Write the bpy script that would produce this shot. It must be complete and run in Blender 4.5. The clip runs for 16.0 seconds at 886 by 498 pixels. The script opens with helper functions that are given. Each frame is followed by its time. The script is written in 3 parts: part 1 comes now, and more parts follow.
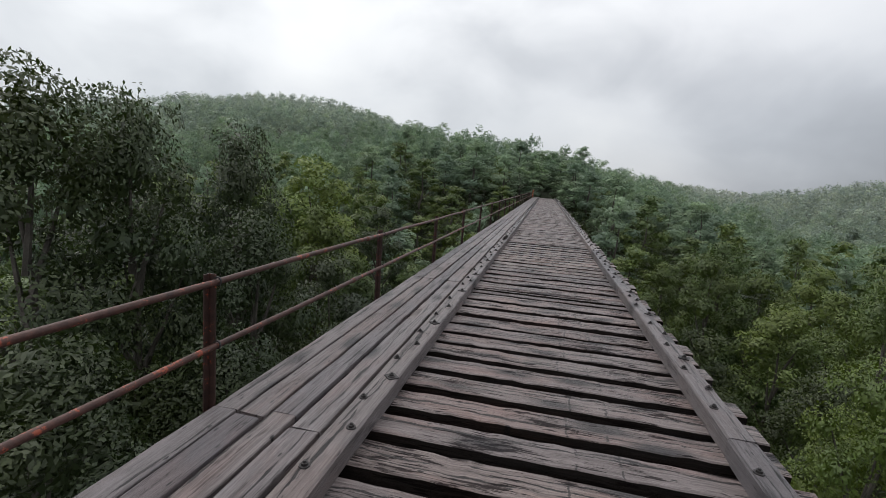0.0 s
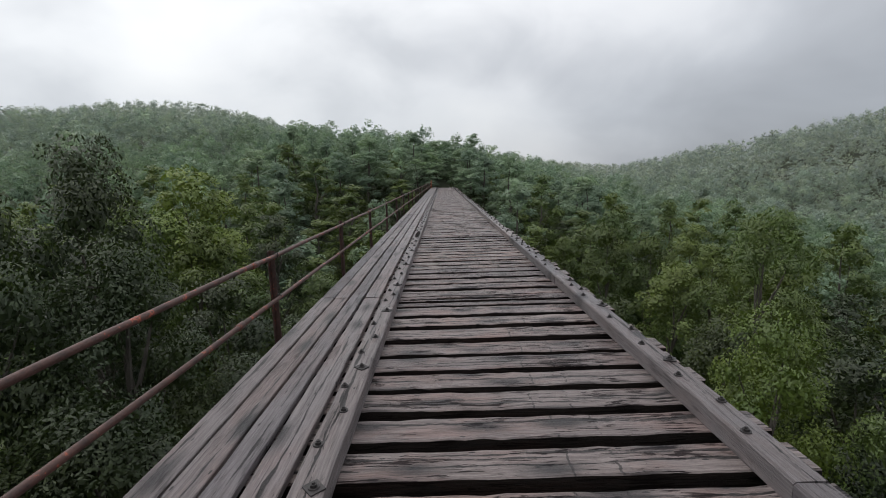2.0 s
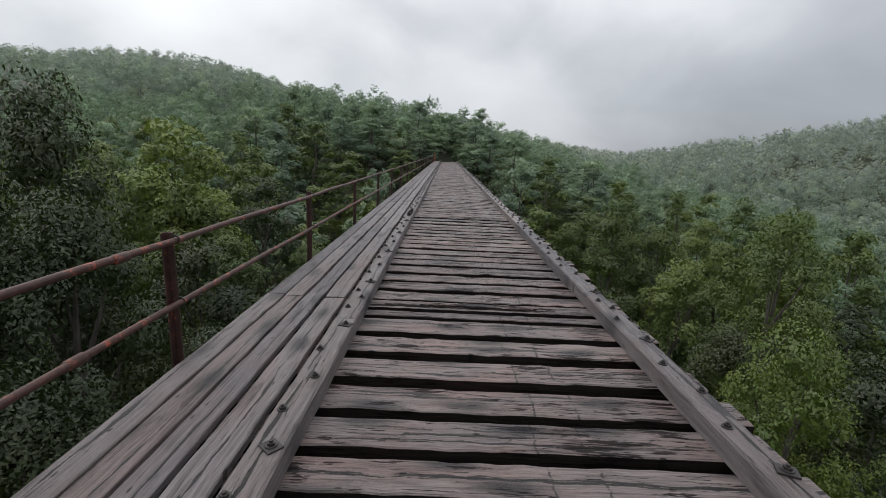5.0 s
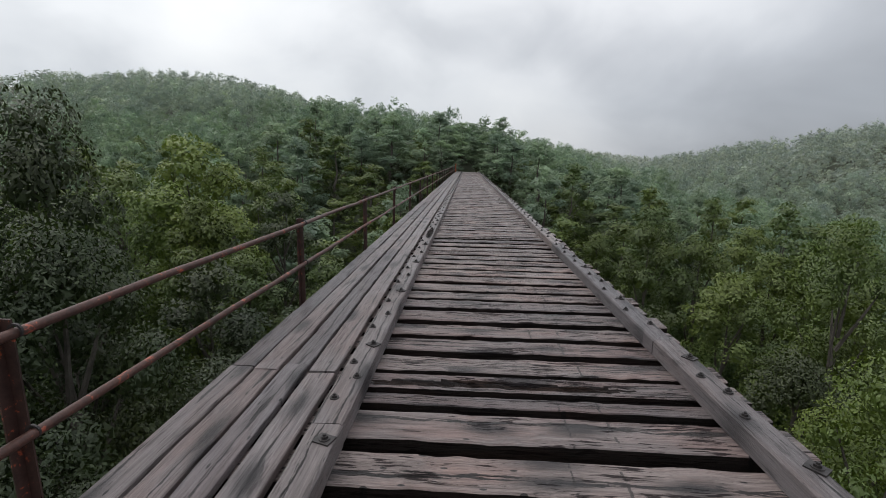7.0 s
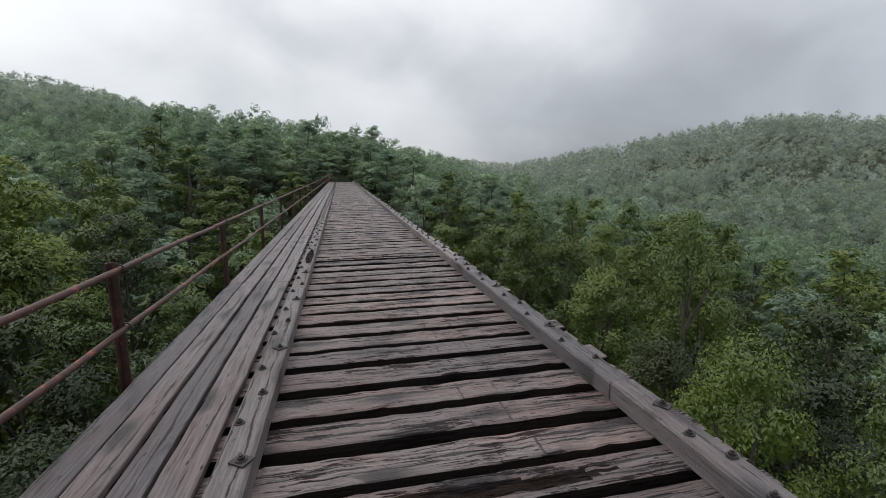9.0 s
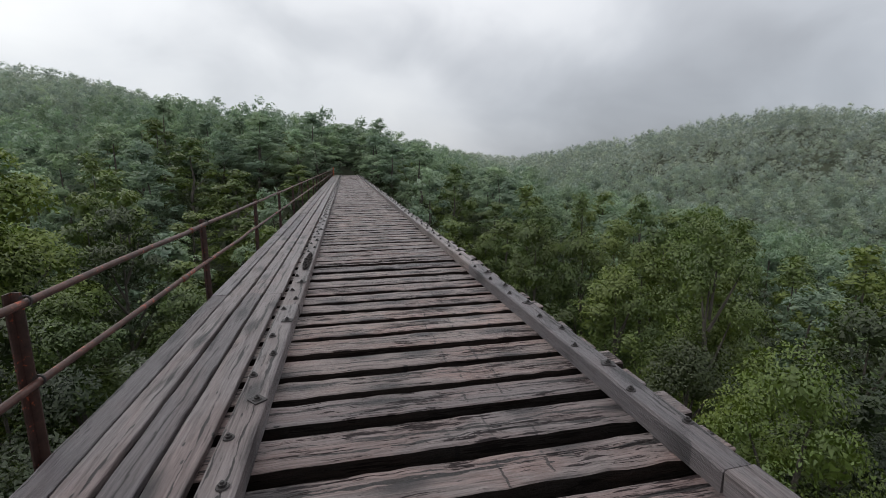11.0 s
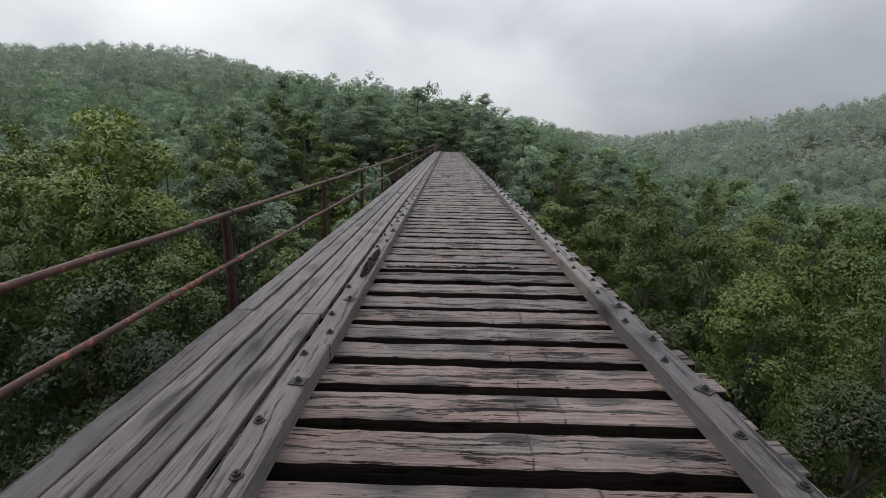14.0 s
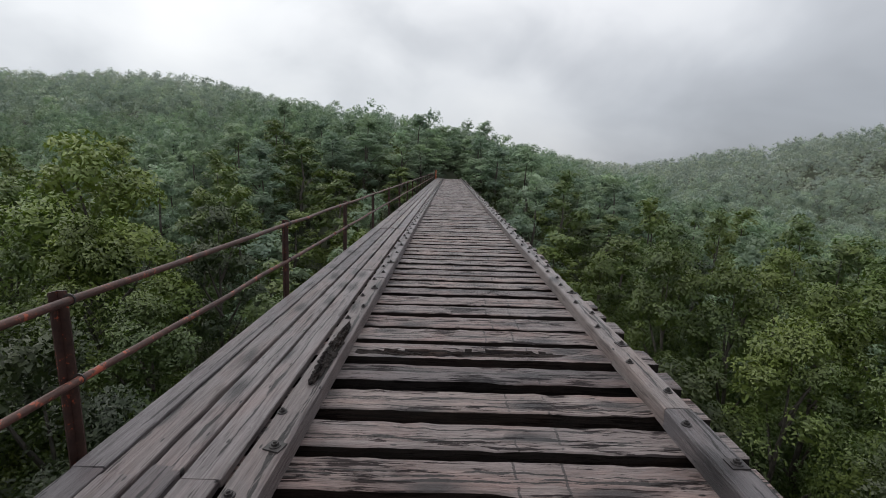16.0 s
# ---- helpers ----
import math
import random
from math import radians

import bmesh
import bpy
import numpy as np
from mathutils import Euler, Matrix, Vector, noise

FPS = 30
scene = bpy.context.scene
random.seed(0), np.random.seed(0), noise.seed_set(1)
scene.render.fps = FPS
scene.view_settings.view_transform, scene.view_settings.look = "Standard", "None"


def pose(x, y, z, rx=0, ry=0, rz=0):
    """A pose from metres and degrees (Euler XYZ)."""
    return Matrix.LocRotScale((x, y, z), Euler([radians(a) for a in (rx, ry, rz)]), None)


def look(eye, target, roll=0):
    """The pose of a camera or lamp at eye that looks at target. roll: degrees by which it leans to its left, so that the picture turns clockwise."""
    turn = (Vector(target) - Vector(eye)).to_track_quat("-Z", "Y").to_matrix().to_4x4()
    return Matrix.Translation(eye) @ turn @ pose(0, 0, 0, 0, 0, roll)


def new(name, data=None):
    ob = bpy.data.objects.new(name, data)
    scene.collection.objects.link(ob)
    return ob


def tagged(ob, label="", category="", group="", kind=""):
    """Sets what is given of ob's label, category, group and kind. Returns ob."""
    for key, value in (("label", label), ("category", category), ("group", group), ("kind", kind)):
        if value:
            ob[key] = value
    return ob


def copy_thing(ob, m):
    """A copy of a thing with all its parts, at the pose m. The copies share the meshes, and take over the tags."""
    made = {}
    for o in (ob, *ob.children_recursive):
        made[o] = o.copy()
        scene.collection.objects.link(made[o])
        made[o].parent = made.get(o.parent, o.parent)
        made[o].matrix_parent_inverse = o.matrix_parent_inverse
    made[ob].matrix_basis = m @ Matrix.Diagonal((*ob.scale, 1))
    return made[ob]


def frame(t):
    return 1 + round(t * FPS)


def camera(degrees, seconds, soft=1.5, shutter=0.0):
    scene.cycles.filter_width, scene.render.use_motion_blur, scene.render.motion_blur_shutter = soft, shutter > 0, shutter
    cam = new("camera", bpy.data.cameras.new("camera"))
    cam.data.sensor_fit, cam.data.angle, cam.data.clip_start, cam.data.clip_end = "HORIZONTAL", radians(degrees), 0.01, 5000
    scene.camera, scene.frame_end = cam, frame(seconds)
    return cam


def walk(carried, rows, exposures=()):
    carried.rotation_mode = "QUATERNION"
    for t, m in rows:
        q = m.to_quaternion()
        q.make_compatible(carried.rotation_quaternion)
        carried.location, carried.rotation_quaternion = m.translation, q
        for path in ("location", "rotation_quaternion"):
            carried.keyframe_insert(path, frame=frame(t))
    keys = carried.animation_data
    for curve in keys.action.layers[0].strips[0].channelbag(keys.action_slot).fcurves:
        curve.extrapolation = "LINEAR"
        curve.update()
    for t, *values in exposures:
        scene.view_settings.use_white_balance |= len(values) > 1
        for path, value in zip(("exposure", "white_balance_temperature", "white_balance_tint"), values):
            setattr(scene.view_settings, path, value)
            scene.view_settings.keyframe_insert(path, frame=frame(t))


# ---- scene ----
cam = camera(89.6, 16.0, soft=0.8)
PATH = [
    (0.0, (-0.174, -0.445, 1.739), (-2.304, 9.208, 0.226), 3.94),
    (0.5, (-0.289, -0.098, 1.706), (-1.774, 9.635, -0.044), 2.60),
    (1.0, (-0.374, 0.212, 1.711), (-1.256, 10.063, 0.230), 3.26),
    (1.5, (-0.479, 0.484, 1.715), (-1.193, 10.330, 0.118), -0.09),
    (2.0, (-0.536, 0.728, 1.713), (-0.559, 10.601, 0.124), -1.71),
    (2.5, (-0.551, 1.006, 1.670), (-0.348, 10.844, -0.109), -2.64),
    (3.0, (-0.564, 1.298, 1.642), (0.045, 11.069, -0.398), -1.38),
    (3.5, (-0.574, 1.545, 1.661), (0.342, 11.320, -0.238), 0.91),
    (4.0, (-0.529, 1.760, 1.664), (-0.051, 11.544, -0.350), 1.27),
    (4.5, (-0.484, 2.002, 1.656), (-0.136, 11.752, -0.536), 2.78),
    (5.0, (-0.444, 2.321, 1.637), (-0.426, 12.090, -0.499), 2.57),
    (7.5, (-0.512, 4.109, 1.665), (-1.048, 13.908, -0.255), 0.85),
    (8.0, (-0.514, 4.435, 1.658), (-0.646, 14.251, -0.248), -2.04),
    (8.5, (-0.593, 4.713, 1.646), (0.509, 14.473, -0.234), 0.58),
    (9.0, (-0.667, 4.903, 1.665), (1.515, 14.507, -0.068), -0.30),
    (11.5, (-0.569, 6.200, 1.663), (1.479, 15.803, -0.230), -0.22),
    (12.0, (-0.479, 6.442, 1.664), (1.421, 16.089, -0.161), 0.14),
    (12.5, (-0.354, 6.712, 1.685), (0.440, 16.492, -0.246), 1.10),
    (13.0, (-0.397, 7.034, 1.674), (-0.035, 16.839, -0.256), 2.59),
    (13.5, (-0.378, 7.365, 1.634), (-0.367, 17.150, -0.428), 0.94),
    (14.0, (-0.326, 7.868, 1.631), (-0.412, 17.584, -0.734), 1.09),
    (14.5, (-0.339, 8.272, 1.670), (-0.380, 18.099, -0.183), 2.53),
    (15.0, (-0.356, 8.725, 1.701), (-0.374, 18.579, -0.001), -0.05),
    (15.5, (-0.297, 9.189, 1.700), (-0.365, 19.010, -0.182), 1.36),
    (16.0, (-0.302, 9.645, 1.701), (-0.415, 19.479, -0.108), 1.41),
]
walk(cam, [(t, look(eye, target, roll)) for t, eye, target, roll in PATH])

# ---- world, sun, exposure ----
SUN_DIR = Vector((-0.40, 0.20, 0.90)).normalized()
world = bpy.data.worlds.new("overcast_sky")
scene.world = world
world.use_nodes = True
wt = world.node_tree
wt.nodes.clear()


def node(tree, kind, **values):
    n = tree.nodes.new(kind)
    for key, value in values.items():
        if key in n.inputs:
            n.inputs[key].default_value = value
    return n


def link(tree, a, b):
    tree.links.new(a, b)


def ramp(tree, fac, stops, interpolation="LINEAR"):
    n = tree.nodes.new("ShaderNodeValToRGB")
    n.color_ramp.interpolation = interpolation
    els = n.color_ramp.elements
    while len(els) < len(stops):
        els.new(0.5)
    for e, (pos, col) in zip(els, stops):
        e.position = pos
        e.color = (*col, 1.0) if len(col) == 3 else col
    link(tree, fac, n.inputs["Fac"])
    return n.outputs["Color"]


def mixrgb(tree, fac, a, b, blend="MIX"):
    n = tree.nodes.new("ShaderNodeMix")
    n.data_type = "RGBA"
    n.blend_type = blend
    for i, v in ((0, fac), (6, a), (7, b)):
        if isinstance(v, (int, float)):
            n.inputs[i].default_value = v
        elif isinstance(v, tuple):
            n.inputs[i].default_value = (*v, 1.0)
        else:
            link(tree, v, n.inputs[i])
    return n.outputs[2]


def math_node(tree, op, a, b=0.0, clamp=False):
    n = tree.nodes.new("ShaderNodeMath")
    n.operation = op
    n.use_clamp = clamp
    for i, v in enumerate((a, b)):
        if isinstance(v, (int, float)):
            n.inputs[i].default_value = v
        else:
            link(tree, v, n.inputs[i])
    return n.outputs[0]


def noise_tex(tree, vector, scale, detail=6.0, rough=0.55, distortion=0.0):
    n = node(tree, "ShaderNodeTexNoise", Scale=scale, Detail=detail, Roughness=rough, Distortion=distortion)
    link(tree, vector, n.inputs["Vector"])
    return n.outputs["Fac"]


def mapping(tree, vector, scale=(1, 1, 1), location=(0, 0, 0)):
    n = tree.nodes.new("ShaderNodeMapping")
    n.inputs["Scale"].default_value = scale
    n.inputs["Location"].default_value = location
    link(tree, vector, n.inputs["Vector"])
    return n.outputs["Vector"]


# a closed cloud deck over a dim clear sky
sky = wt.nodes.new("ShaderNodeTexSky")
sky.sky_type = "NISHITA"
sky.sun_disc = False
sky.sun_elevation = math.asin(SUN_DIR.z)
sky.sun_rotation = math.atan2(SUN_DIR.x, SUN_DIR.y)
wco = wt.nodes.new("ShaderNodeTexCoord")
flat = mapping(wt, wco.outputs["Generated"], (1.0, 1.0, 1.5), (0.35, 0.1, 0.6))
big = noise_tex(wt, flat, 1.5, 3, 0.45, 0.2)
fine = noise_tex(wt, flat, 4.0, 4, 0.5, 0.3)
blend = math_node(wt, "ADD", math_node(wt, "MULTIPLY", big, 0.72), math_node(wt, "MULTIPLY", fine, 0.28))
clouds = ramp(wt, blend, [(0.36, (0.60, 0.62, 0.655)), (0.46, (0.75, 0.775, 0.815)), (0.55, (0.96, 0.98, 1.01)), (0.66, (1.10, 1.11, 1.12))])
sep = wt.nodes.new("ShaderNodeSeparateXYZ")
link(wt, wco.outputs["Generated"], sep.inputs[0])
low = ramp(wt, sep.outputs["Z"], [(0.0, (0.56, 0.57, 0.585)), (0.12, (0.72, 0.735, 0.75)), (0.34, (1.0, 1.0, 1.0)), (0.6, (1.12, 1.12, 1.12))])
clouds = mixrgb(wt, 1.0, clouds, low, "MULTIPLY")
toward = math_node(wt, "ADD", math_node(wt, "MULTIPLY", sep.outputs["X"], 0.5), 0.5)
clouds = mixrgb(wt, 1.0, clouds, ramp(wt, toward, [(0.0, (1.20, 1.20, 1.19)), (0.45, (1.06, 1.06, 1.06)), (0.62, (0.99, 0.99, 1.0)), (1.0, (0.82, 0.84, 0.87))]), "MULTIPLY")
skydim = mixrgb(wt, 1.0, sky.outputs["Color"], (0.06, 0.06, 0.06), "MULTIPLY")
total = mixrgb(wt, 0.94, skydim, clouds)
bg = node(wt, "ShaderNodeBackground", Strength=1.0)
link(wt, total, bg.inputs["Color"])
wo = wt.nodes.new("ShaderNodeOutputWorld")
link(wt, bg.outputs[0], wo.inputs[0])

sun_data = bpy.data.lights.new("sun", "SUN")
sun_data.energy = 1.2
sun_data.angle = radians(60)
sun_data.color = (1.0, 0.97, 0.93)
sun = new("sun", sun_data)
sun.matrix_world = look(SUN_DIR * 100, (0, 0, 0))
scene.view_settings.exposure = 0.0


# ---- materials ----
def material(name):
    m = bpy.data.materials.new(name)
    m.use_nodes = True
    t = m.node_tree
    bsdf = t.nodes["Principled BSDF"]
    return m, t, bsdf


def bump(tree, bsdf, height, strength, distance):
    b = node(tree, "ShaderNodeBump", Strength=strength, Distance=distance)
    link(tree, height, b.inputs["Height"])
    link(tree, b.outputs[0], bsdf.inputs["Normal"])


def wood_material(name, dark, mid, light, warm, wet=0.5, stain=0.5, rails=False, knots=0.6, checks=2, spec=0.5, streaky=1.0):
    """Old sawn timber, grain along the piece's own x."""
    m, t, bsdf = material(name)
    co = t.nodes.new("ShaderNodeTexCoord").outputs["Object"]
    info = t.nodes.new("ShaderNodeObjectInfo")
    shift = t.nodes.new("ShaderNodeVectorMath")
    shift.operation = "ADD"
    comb = t.nodes.new("ShaderNodeCombineXYZ")
    for i, f in enumerate((131.0, 17.0, 11.0)):
        link(t, math_node(t, "MULTIPLY", info.outputs["Random"], f), comb.inputs[i])
    link(t, co, shift.inputs[0])
    link(t, comb.outputs[0], shift.inputs[1])
    p = shift.outputs[0]
    sep_co = t.nodes.new("ShaderNodeSeparateXYZ")
    link(t, co, sep_co.inputs[0])
    grain = noise_tex(t, mapping(t, p, (2.2, 60, 60)), 1.0, 8, 0.7, 0.8)
    rings = noise_tex(t, mapping(t, p, (0.7, 6, 6)), 1.0, 2, 0.5, 1.2)
    fibre = noise_tex(t, mapping(t, p, (9, 320, 320)), 1.0, 3, 0.6, 0.2)
    blotch = noise_tex(t, mapping(t, p, (0.9, 3.5, 3.5)), 1.0, 5, 0.6, 0.7)
    cloud = noise_tex(t, mapping(t, p, (2.0, 8, 8)), 1.0, 6, 0.62, 0.6)
    streak = noise_tex(t, mapping(t, p, (1.3, 95, 95)), 1.0, 5, 0.7, 0.3)
    stainn = math_node(t, "ADD", math_node(t, "MULTIPLY", cloud, 0.46), math_node(t, "MULTIPLY", streak, 0.54))
    speck = noise_tex(t, mapping(t, p, (9, 30, 30)), 1.0, 5, 0.7, 0.4)
    wave = math_node(t, "ABSOLUTE", math_node(t, "SINE", math_node(t, "MULTIPLY", rings, 110.0)))
    ringline = ramp(t, wave, [(0.0, (0.50,) * 3), (0.35, (1, 1, 1))])
    col = ramp(t, grain, [(0.30, dark), (0.46, mid), (0.60, light), (0.76, mid)])
    col = mixrgb(t, ramp(t, blotch, [(0.50, (0.0,) * 3), (0.64, (0.35,) * 3)]), col, mixrgb(t, 1.0, col, ringline, "MULTIPLY"))
    col = mixrgb(t, ramp(t, fibre, [(0.48, (0, 0, 0)), (0.66, (0.6 * streaky,) * 3)]), col, mixrgb(t, 1.0, col, (0.50, 0.49, 0.50), "MULTIPLY"))
    col = mixrgb(t, ramp(t, streak, [(0.57, (0, 0, 0)), (0.66, (0.7 * streaky,) * 3)]), col, mixrgb(t, 1.0, col, (0.42, 0.39, 0.38), "MULTIPLY"))
    warmth = ramp(t, blotch, [(0.47, (0, 0, 0)), (0.62, (1, 1, 1))])
    col = mixrgb(t, math_node(t, "MULTIPLY", warmth, 0.7), col, mixrgb(t, 1.0, col, warm, "MULTIPLY"))
    tone = ramp(t, info.outputs["Random"], [(0.0, (0.55, 0.54, 0.57)), (0.18, (0.98, 0.95, 0.94)), (0.36, (0.78, 0.77, 0.80)), (0.55, (1.14, 1.08, 1.04)), (0.72, (0.88, 0.82, 0.80)), (0.86, (1.04, 1.02, 1.02)), (1.0, (0.60, 0.60, 0.64))])
    col = mixrgb(t, 1.0, col, tone, "MULTIPLY")
    soak = noise_tex(t, mapping(t, p, (1.5, 5.5, 5.5)), 1.0, 5, 0.6, 0.5)
    soak = math_node(t, "ADD", math_node(t, "MULTIPLY", soak, 0.60), math_node(t, "MULTIPLY", streak, 0.40))
    dash = noise_tex(t, mapping(t, p, (3.4, 36, 36)), 1.0, 5, 0.62, 0.3)
    dash = math_node(t, "ADD", dash, math_node(t, "MULTIPLY", math_node(t, "SUBTRACT", soak, 0.5), 1.5))
    cut = 0.675 - 0.08 * streaky
    st = math_node(t, "MAXIMUM", ramp(t, dash, [(cut, (0, 0, 0)), (cut + 0.035, (1, 1, 1))]), math_node(t, "MULTIPLY", ramp(t, soak, [(0.53, (0, 0, 0)), (0.60, (1, 1, 1))]), 0.5))
    st = math_node(t, "MULTIPLY", st, stain)
    col = mixrgb(t, st, col, mixrgb(t, 1.0, col, (0.11, 0.105, 0.115), "MULTIPLY"))
    pits = ramp(t, speck, [(0.66, (0, 0, 0)), (0.70, (1, 1, 1))])
    col = mixrgb(t, math_node(t, "MULTIPLY", pits, 0.8), col, (0.016, 0.013, 0.013))
    dents = math_node(t, "MULTIPLY", pits, 0.7)
    # old spike and nail holes
    holes = t.nodes.new("ShaderNodeTexVoronoi")
    holes.voronoi_dimensions = "2D"
    holes.inputs["Scale"].default_value = 1.0
    link(t, mapping(t, p, (2.6, 8.0, 8.0)), holes.inputs["Vector"])
    hole_pick = t.nodes.new("ShaderNodeSeparateColor")
    link(t, holes.outputs["Color"], hole_pick.inputs[0])
    hole = math_node(t, "MULTIPLY", math_node(t, "LESS_THAN", holes.outputs["Distance"], 0.055), math_node(t, "LESS_THAN", hole_pick.outputs[1], 0.45))
    col = mixrgb(t, math_node(t, "MULTIPLY", hole, 0.95), col, (0.006, 0.005, 0.005))
    dents = math_node(t, "MAXIMUM", dents, hole)
    # long drying checks that wander with the grain
    for k in range(checks):
        seed = mapping(t, p, (0.75 + 0.3 * k, 0.0, 0.0), (7.3 * k, 3.1 * k, 1.7 * k))
        drift = math_node(t, "MULTIPLY", math_node(t, "SUBTRACT", noise_tex(t, seed, 1.0, 8, 0.62), 0.5), 0.15)
        d = math_node(t, "ABSOLUTE", math_node(t, "ADD", math_node(t, "ADD", sep_co.outputs[1], drift), math_node(t, "MULTIPLY", math_node(t, "SUBTRACT", math_node(t, "FRACT", math_node(t, "MULTIPLY", info.outputs["Random"], 17.0 + 29.0 * k)), 0.5), 0.17)))
        open_ = math_node(t, "MULTIPLY", math_node(t, "SUBTRACT", noise_tex(t, mapping(t, p, (1.1, 0, 0), (3.0 * k, 9.0, 4.0)), 1.0, 6, 0.7), 0.445), 0.10)
        crack = math_node(t, "LESS_THAN", d, open_)
        col = mixrgb(t, math_node(t, "MULTIPLY", crack, 0.93), col, (0.008, 0.006, 0.006))
        dents = math_node(t, "MAXIMUM", dents, crack)
    if knots:
        knot = t.nodes.new("ShaderNodeTexVoronoi")
        knot.voronoi_dimensions = "2D"
        knot.inputs["Scale"].default_value = 1.0
        link(t, mapping(t, p, (1.3, 4.2, 4.2)), knot.inputs["Vector"])
        sel = t.nodes.new("ShaderNodeSeparateColor")
        link(t, knot.outputs["Color"], sel.inputs[0])
        some = math_node(t, "LESS_THAN", sel.outputs[0], knots)
        ragged = math_node(t, "ADD", knot.outputs["Distance"], math_node(t, "MULTIPLY", math_node(t, "SUBTRACT", stainn, 0.5), 0.55))
        halo = math_node(t, "MULTIPLY", ramp(t, ragged, [(0.08, (1, 1, 1)), (0.16, (0.8,) * 3), (0.27, (0.3,) * 3), (0.40, (0, 0, 0))]), some)
        col = mixrgb(t, math_node(t, "MULTIPLY", halo, 0.88), col, (0.017, 0.015, 0.017))
    if rails:
        scuff = noise_tex(t, mapping(t, p, (3, 9, 9)), 1.0, 5, 0.7, 0.5)
        for c, w in RAIL_MARKS:
            d = math_node(t, "SUBTRACT", sep_co.outputs[0], c)
            d = math_node(t, "ABSOLUTE", math_node(t, "ADD", d, math_node(t, "MULTIPLY", math_node(t, "SUBTRACT", scuff, 0.5), 0.09)))
            band = math_node(t, "MULTIPLY", math_node(t, "LESS_THAN", d, w), math_node(t, "GREATER_THAN", scuff, 0.47))
            col = mixrgb(t, math_node(t, "MULTIPLY", band, 0.8), col, (0.014, 0.011, 0.011))
            dents = math_node(t, "MAXIMUM", dents, band)
    link(t, col, bsdf.inputs["Base Color"])
    r = ramp(t, soak, [(0.38, (0.56,) * 3), (0.50, (0.58 - 0.35 * wet,) * 3)])
    r = math_node(t, "ADD", r, math_node(t, "MULTIPLY", st, 0.25))
    link(t, r, bsdf.inputs["Roughness"])
    link(t, math_node(t, "MULTIPLY", math_node(t, "SUBTRACT", 1.0, math_node(t, "MULTIPLY", st, 0.8)), spec), bsdf.inputs["Specular IOR Level"])
    h = math_node(t, "ADD", math_node(t, "MULTIPLY", grain, 0.9), math_node(t, "MULTIPLY", fibre, 0.5))
    h = math_node(t, "SUBTRACT", h, math_node(t, "MULTIPLY", dents, 1.6))
    bump(t, bsdf, h, 0.9, 0.014)
    return m


# where the rail flanges once cut into the ties
RAIL_MARKS = ((0.22 + 0.28, 0.007), (0.50 + 0.28, 0.008))
WOOD_TIE = wood_material("tie_timber", (0.072, 0.058, 0.056), (0.172, 0.144, 0.139), (0.270, 0.232, 0.224), (1.10, 0.88, 0.82), 0.6, 0.95, True, 0.6, 3)
# creosoted tie sides, made near-black to carry the shade of the gaps too
WOOD_CREOSOTE_SHADE = wood_material("creosoted_shaded_side", (0.006, 0.005, 0.0045), (0.013, 0.010, 0.009), (0.022, 0.017, 0.015), (1.2, 0.9, 0.8), 0.0, 0.5, False, 0, 1, 0.12)
WOOD_PLANK = wood_material("plank_timber", (0.075, 0.066, 0.068), (0.155, 0.138, 0.140), (0.232, 0.210, 0.213), (1.08, 0.93, 0.88), 0.6, 0.45, False, 0.35, 1, 0.5, 0.45)
WOOD_GUARD = wood_material("guard_timber", (0.078, 0.068, 0.069), (0.155, 0.139, 0.140), (0.215, 0.196, 0.197), (1.06, 0.95, 0.90), 0.6, 0.4, False, 0.3, 2, 0.5, 0.6)
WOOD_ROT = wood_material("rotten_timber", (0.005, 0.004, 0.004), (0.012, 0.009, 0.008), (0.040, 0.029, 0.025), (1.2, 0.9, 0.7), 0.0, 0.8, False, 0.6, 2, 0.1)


def rust_material(name, base, paint, amount):
    m, t, bsdf = material(name)
    co = t.nodes.new("ShaderNodeTexCoord").outputs["Object"]
    a = noise_tex(t, co, 9.0, 8, 0.65)
    b = noise_tex(t, co, 60.0, 5, 0.6)
    s = math_node(t, "ADD", math_node(t, "MULTIPLY", a, 0.7), math_node(t, "MULTIPLY", b, 0.3))
    rust = ramp(t, s, [(0.35, tuple(c * 0.4 for c in base)), (0.5, base), (0.62, tuple(c * 1.5 for c in base))])
    flake = ramp(t, s, [(amount, (0, 0, 0)), (amount + 0.03, (1, 1, 1))])
    link(t, mixrgb(t, flake, rust, paint), bsdf.inputs["Base Color"])
    bsdf.inputs["Roughness"].default_value = 0.5
    bsdf.inputs["Metallic"].default_value = 0.15
    bump(t, bsdf, s, 0.5, 0.006)
    return m


RUST_RAIL = rust_material("rusty_pipe", (0.066, 0.028, 0.021), (0.30, 0.072, 0.038), 0.565)
RUST_POST = rust_material("rusty_post", (0.046, 0.023, 0.019), (0.36, 0.078, 0.036), 0.57)
RUST_BOLT = rust_material("dark_iron", (0.030, 0.026, 0.026), (0.06, 0.045, 0.04), 0.6)
STEEL = rust_material("weathered_steel", (0.035, 0.028, 0.026), (0.06, 0.04, 0.032), 0.6)
RED_PAINT = rust_material("red_lead_paint", (0.26, 0.075, 0.035), (0.50, 0.15, 0.06), 0.52)


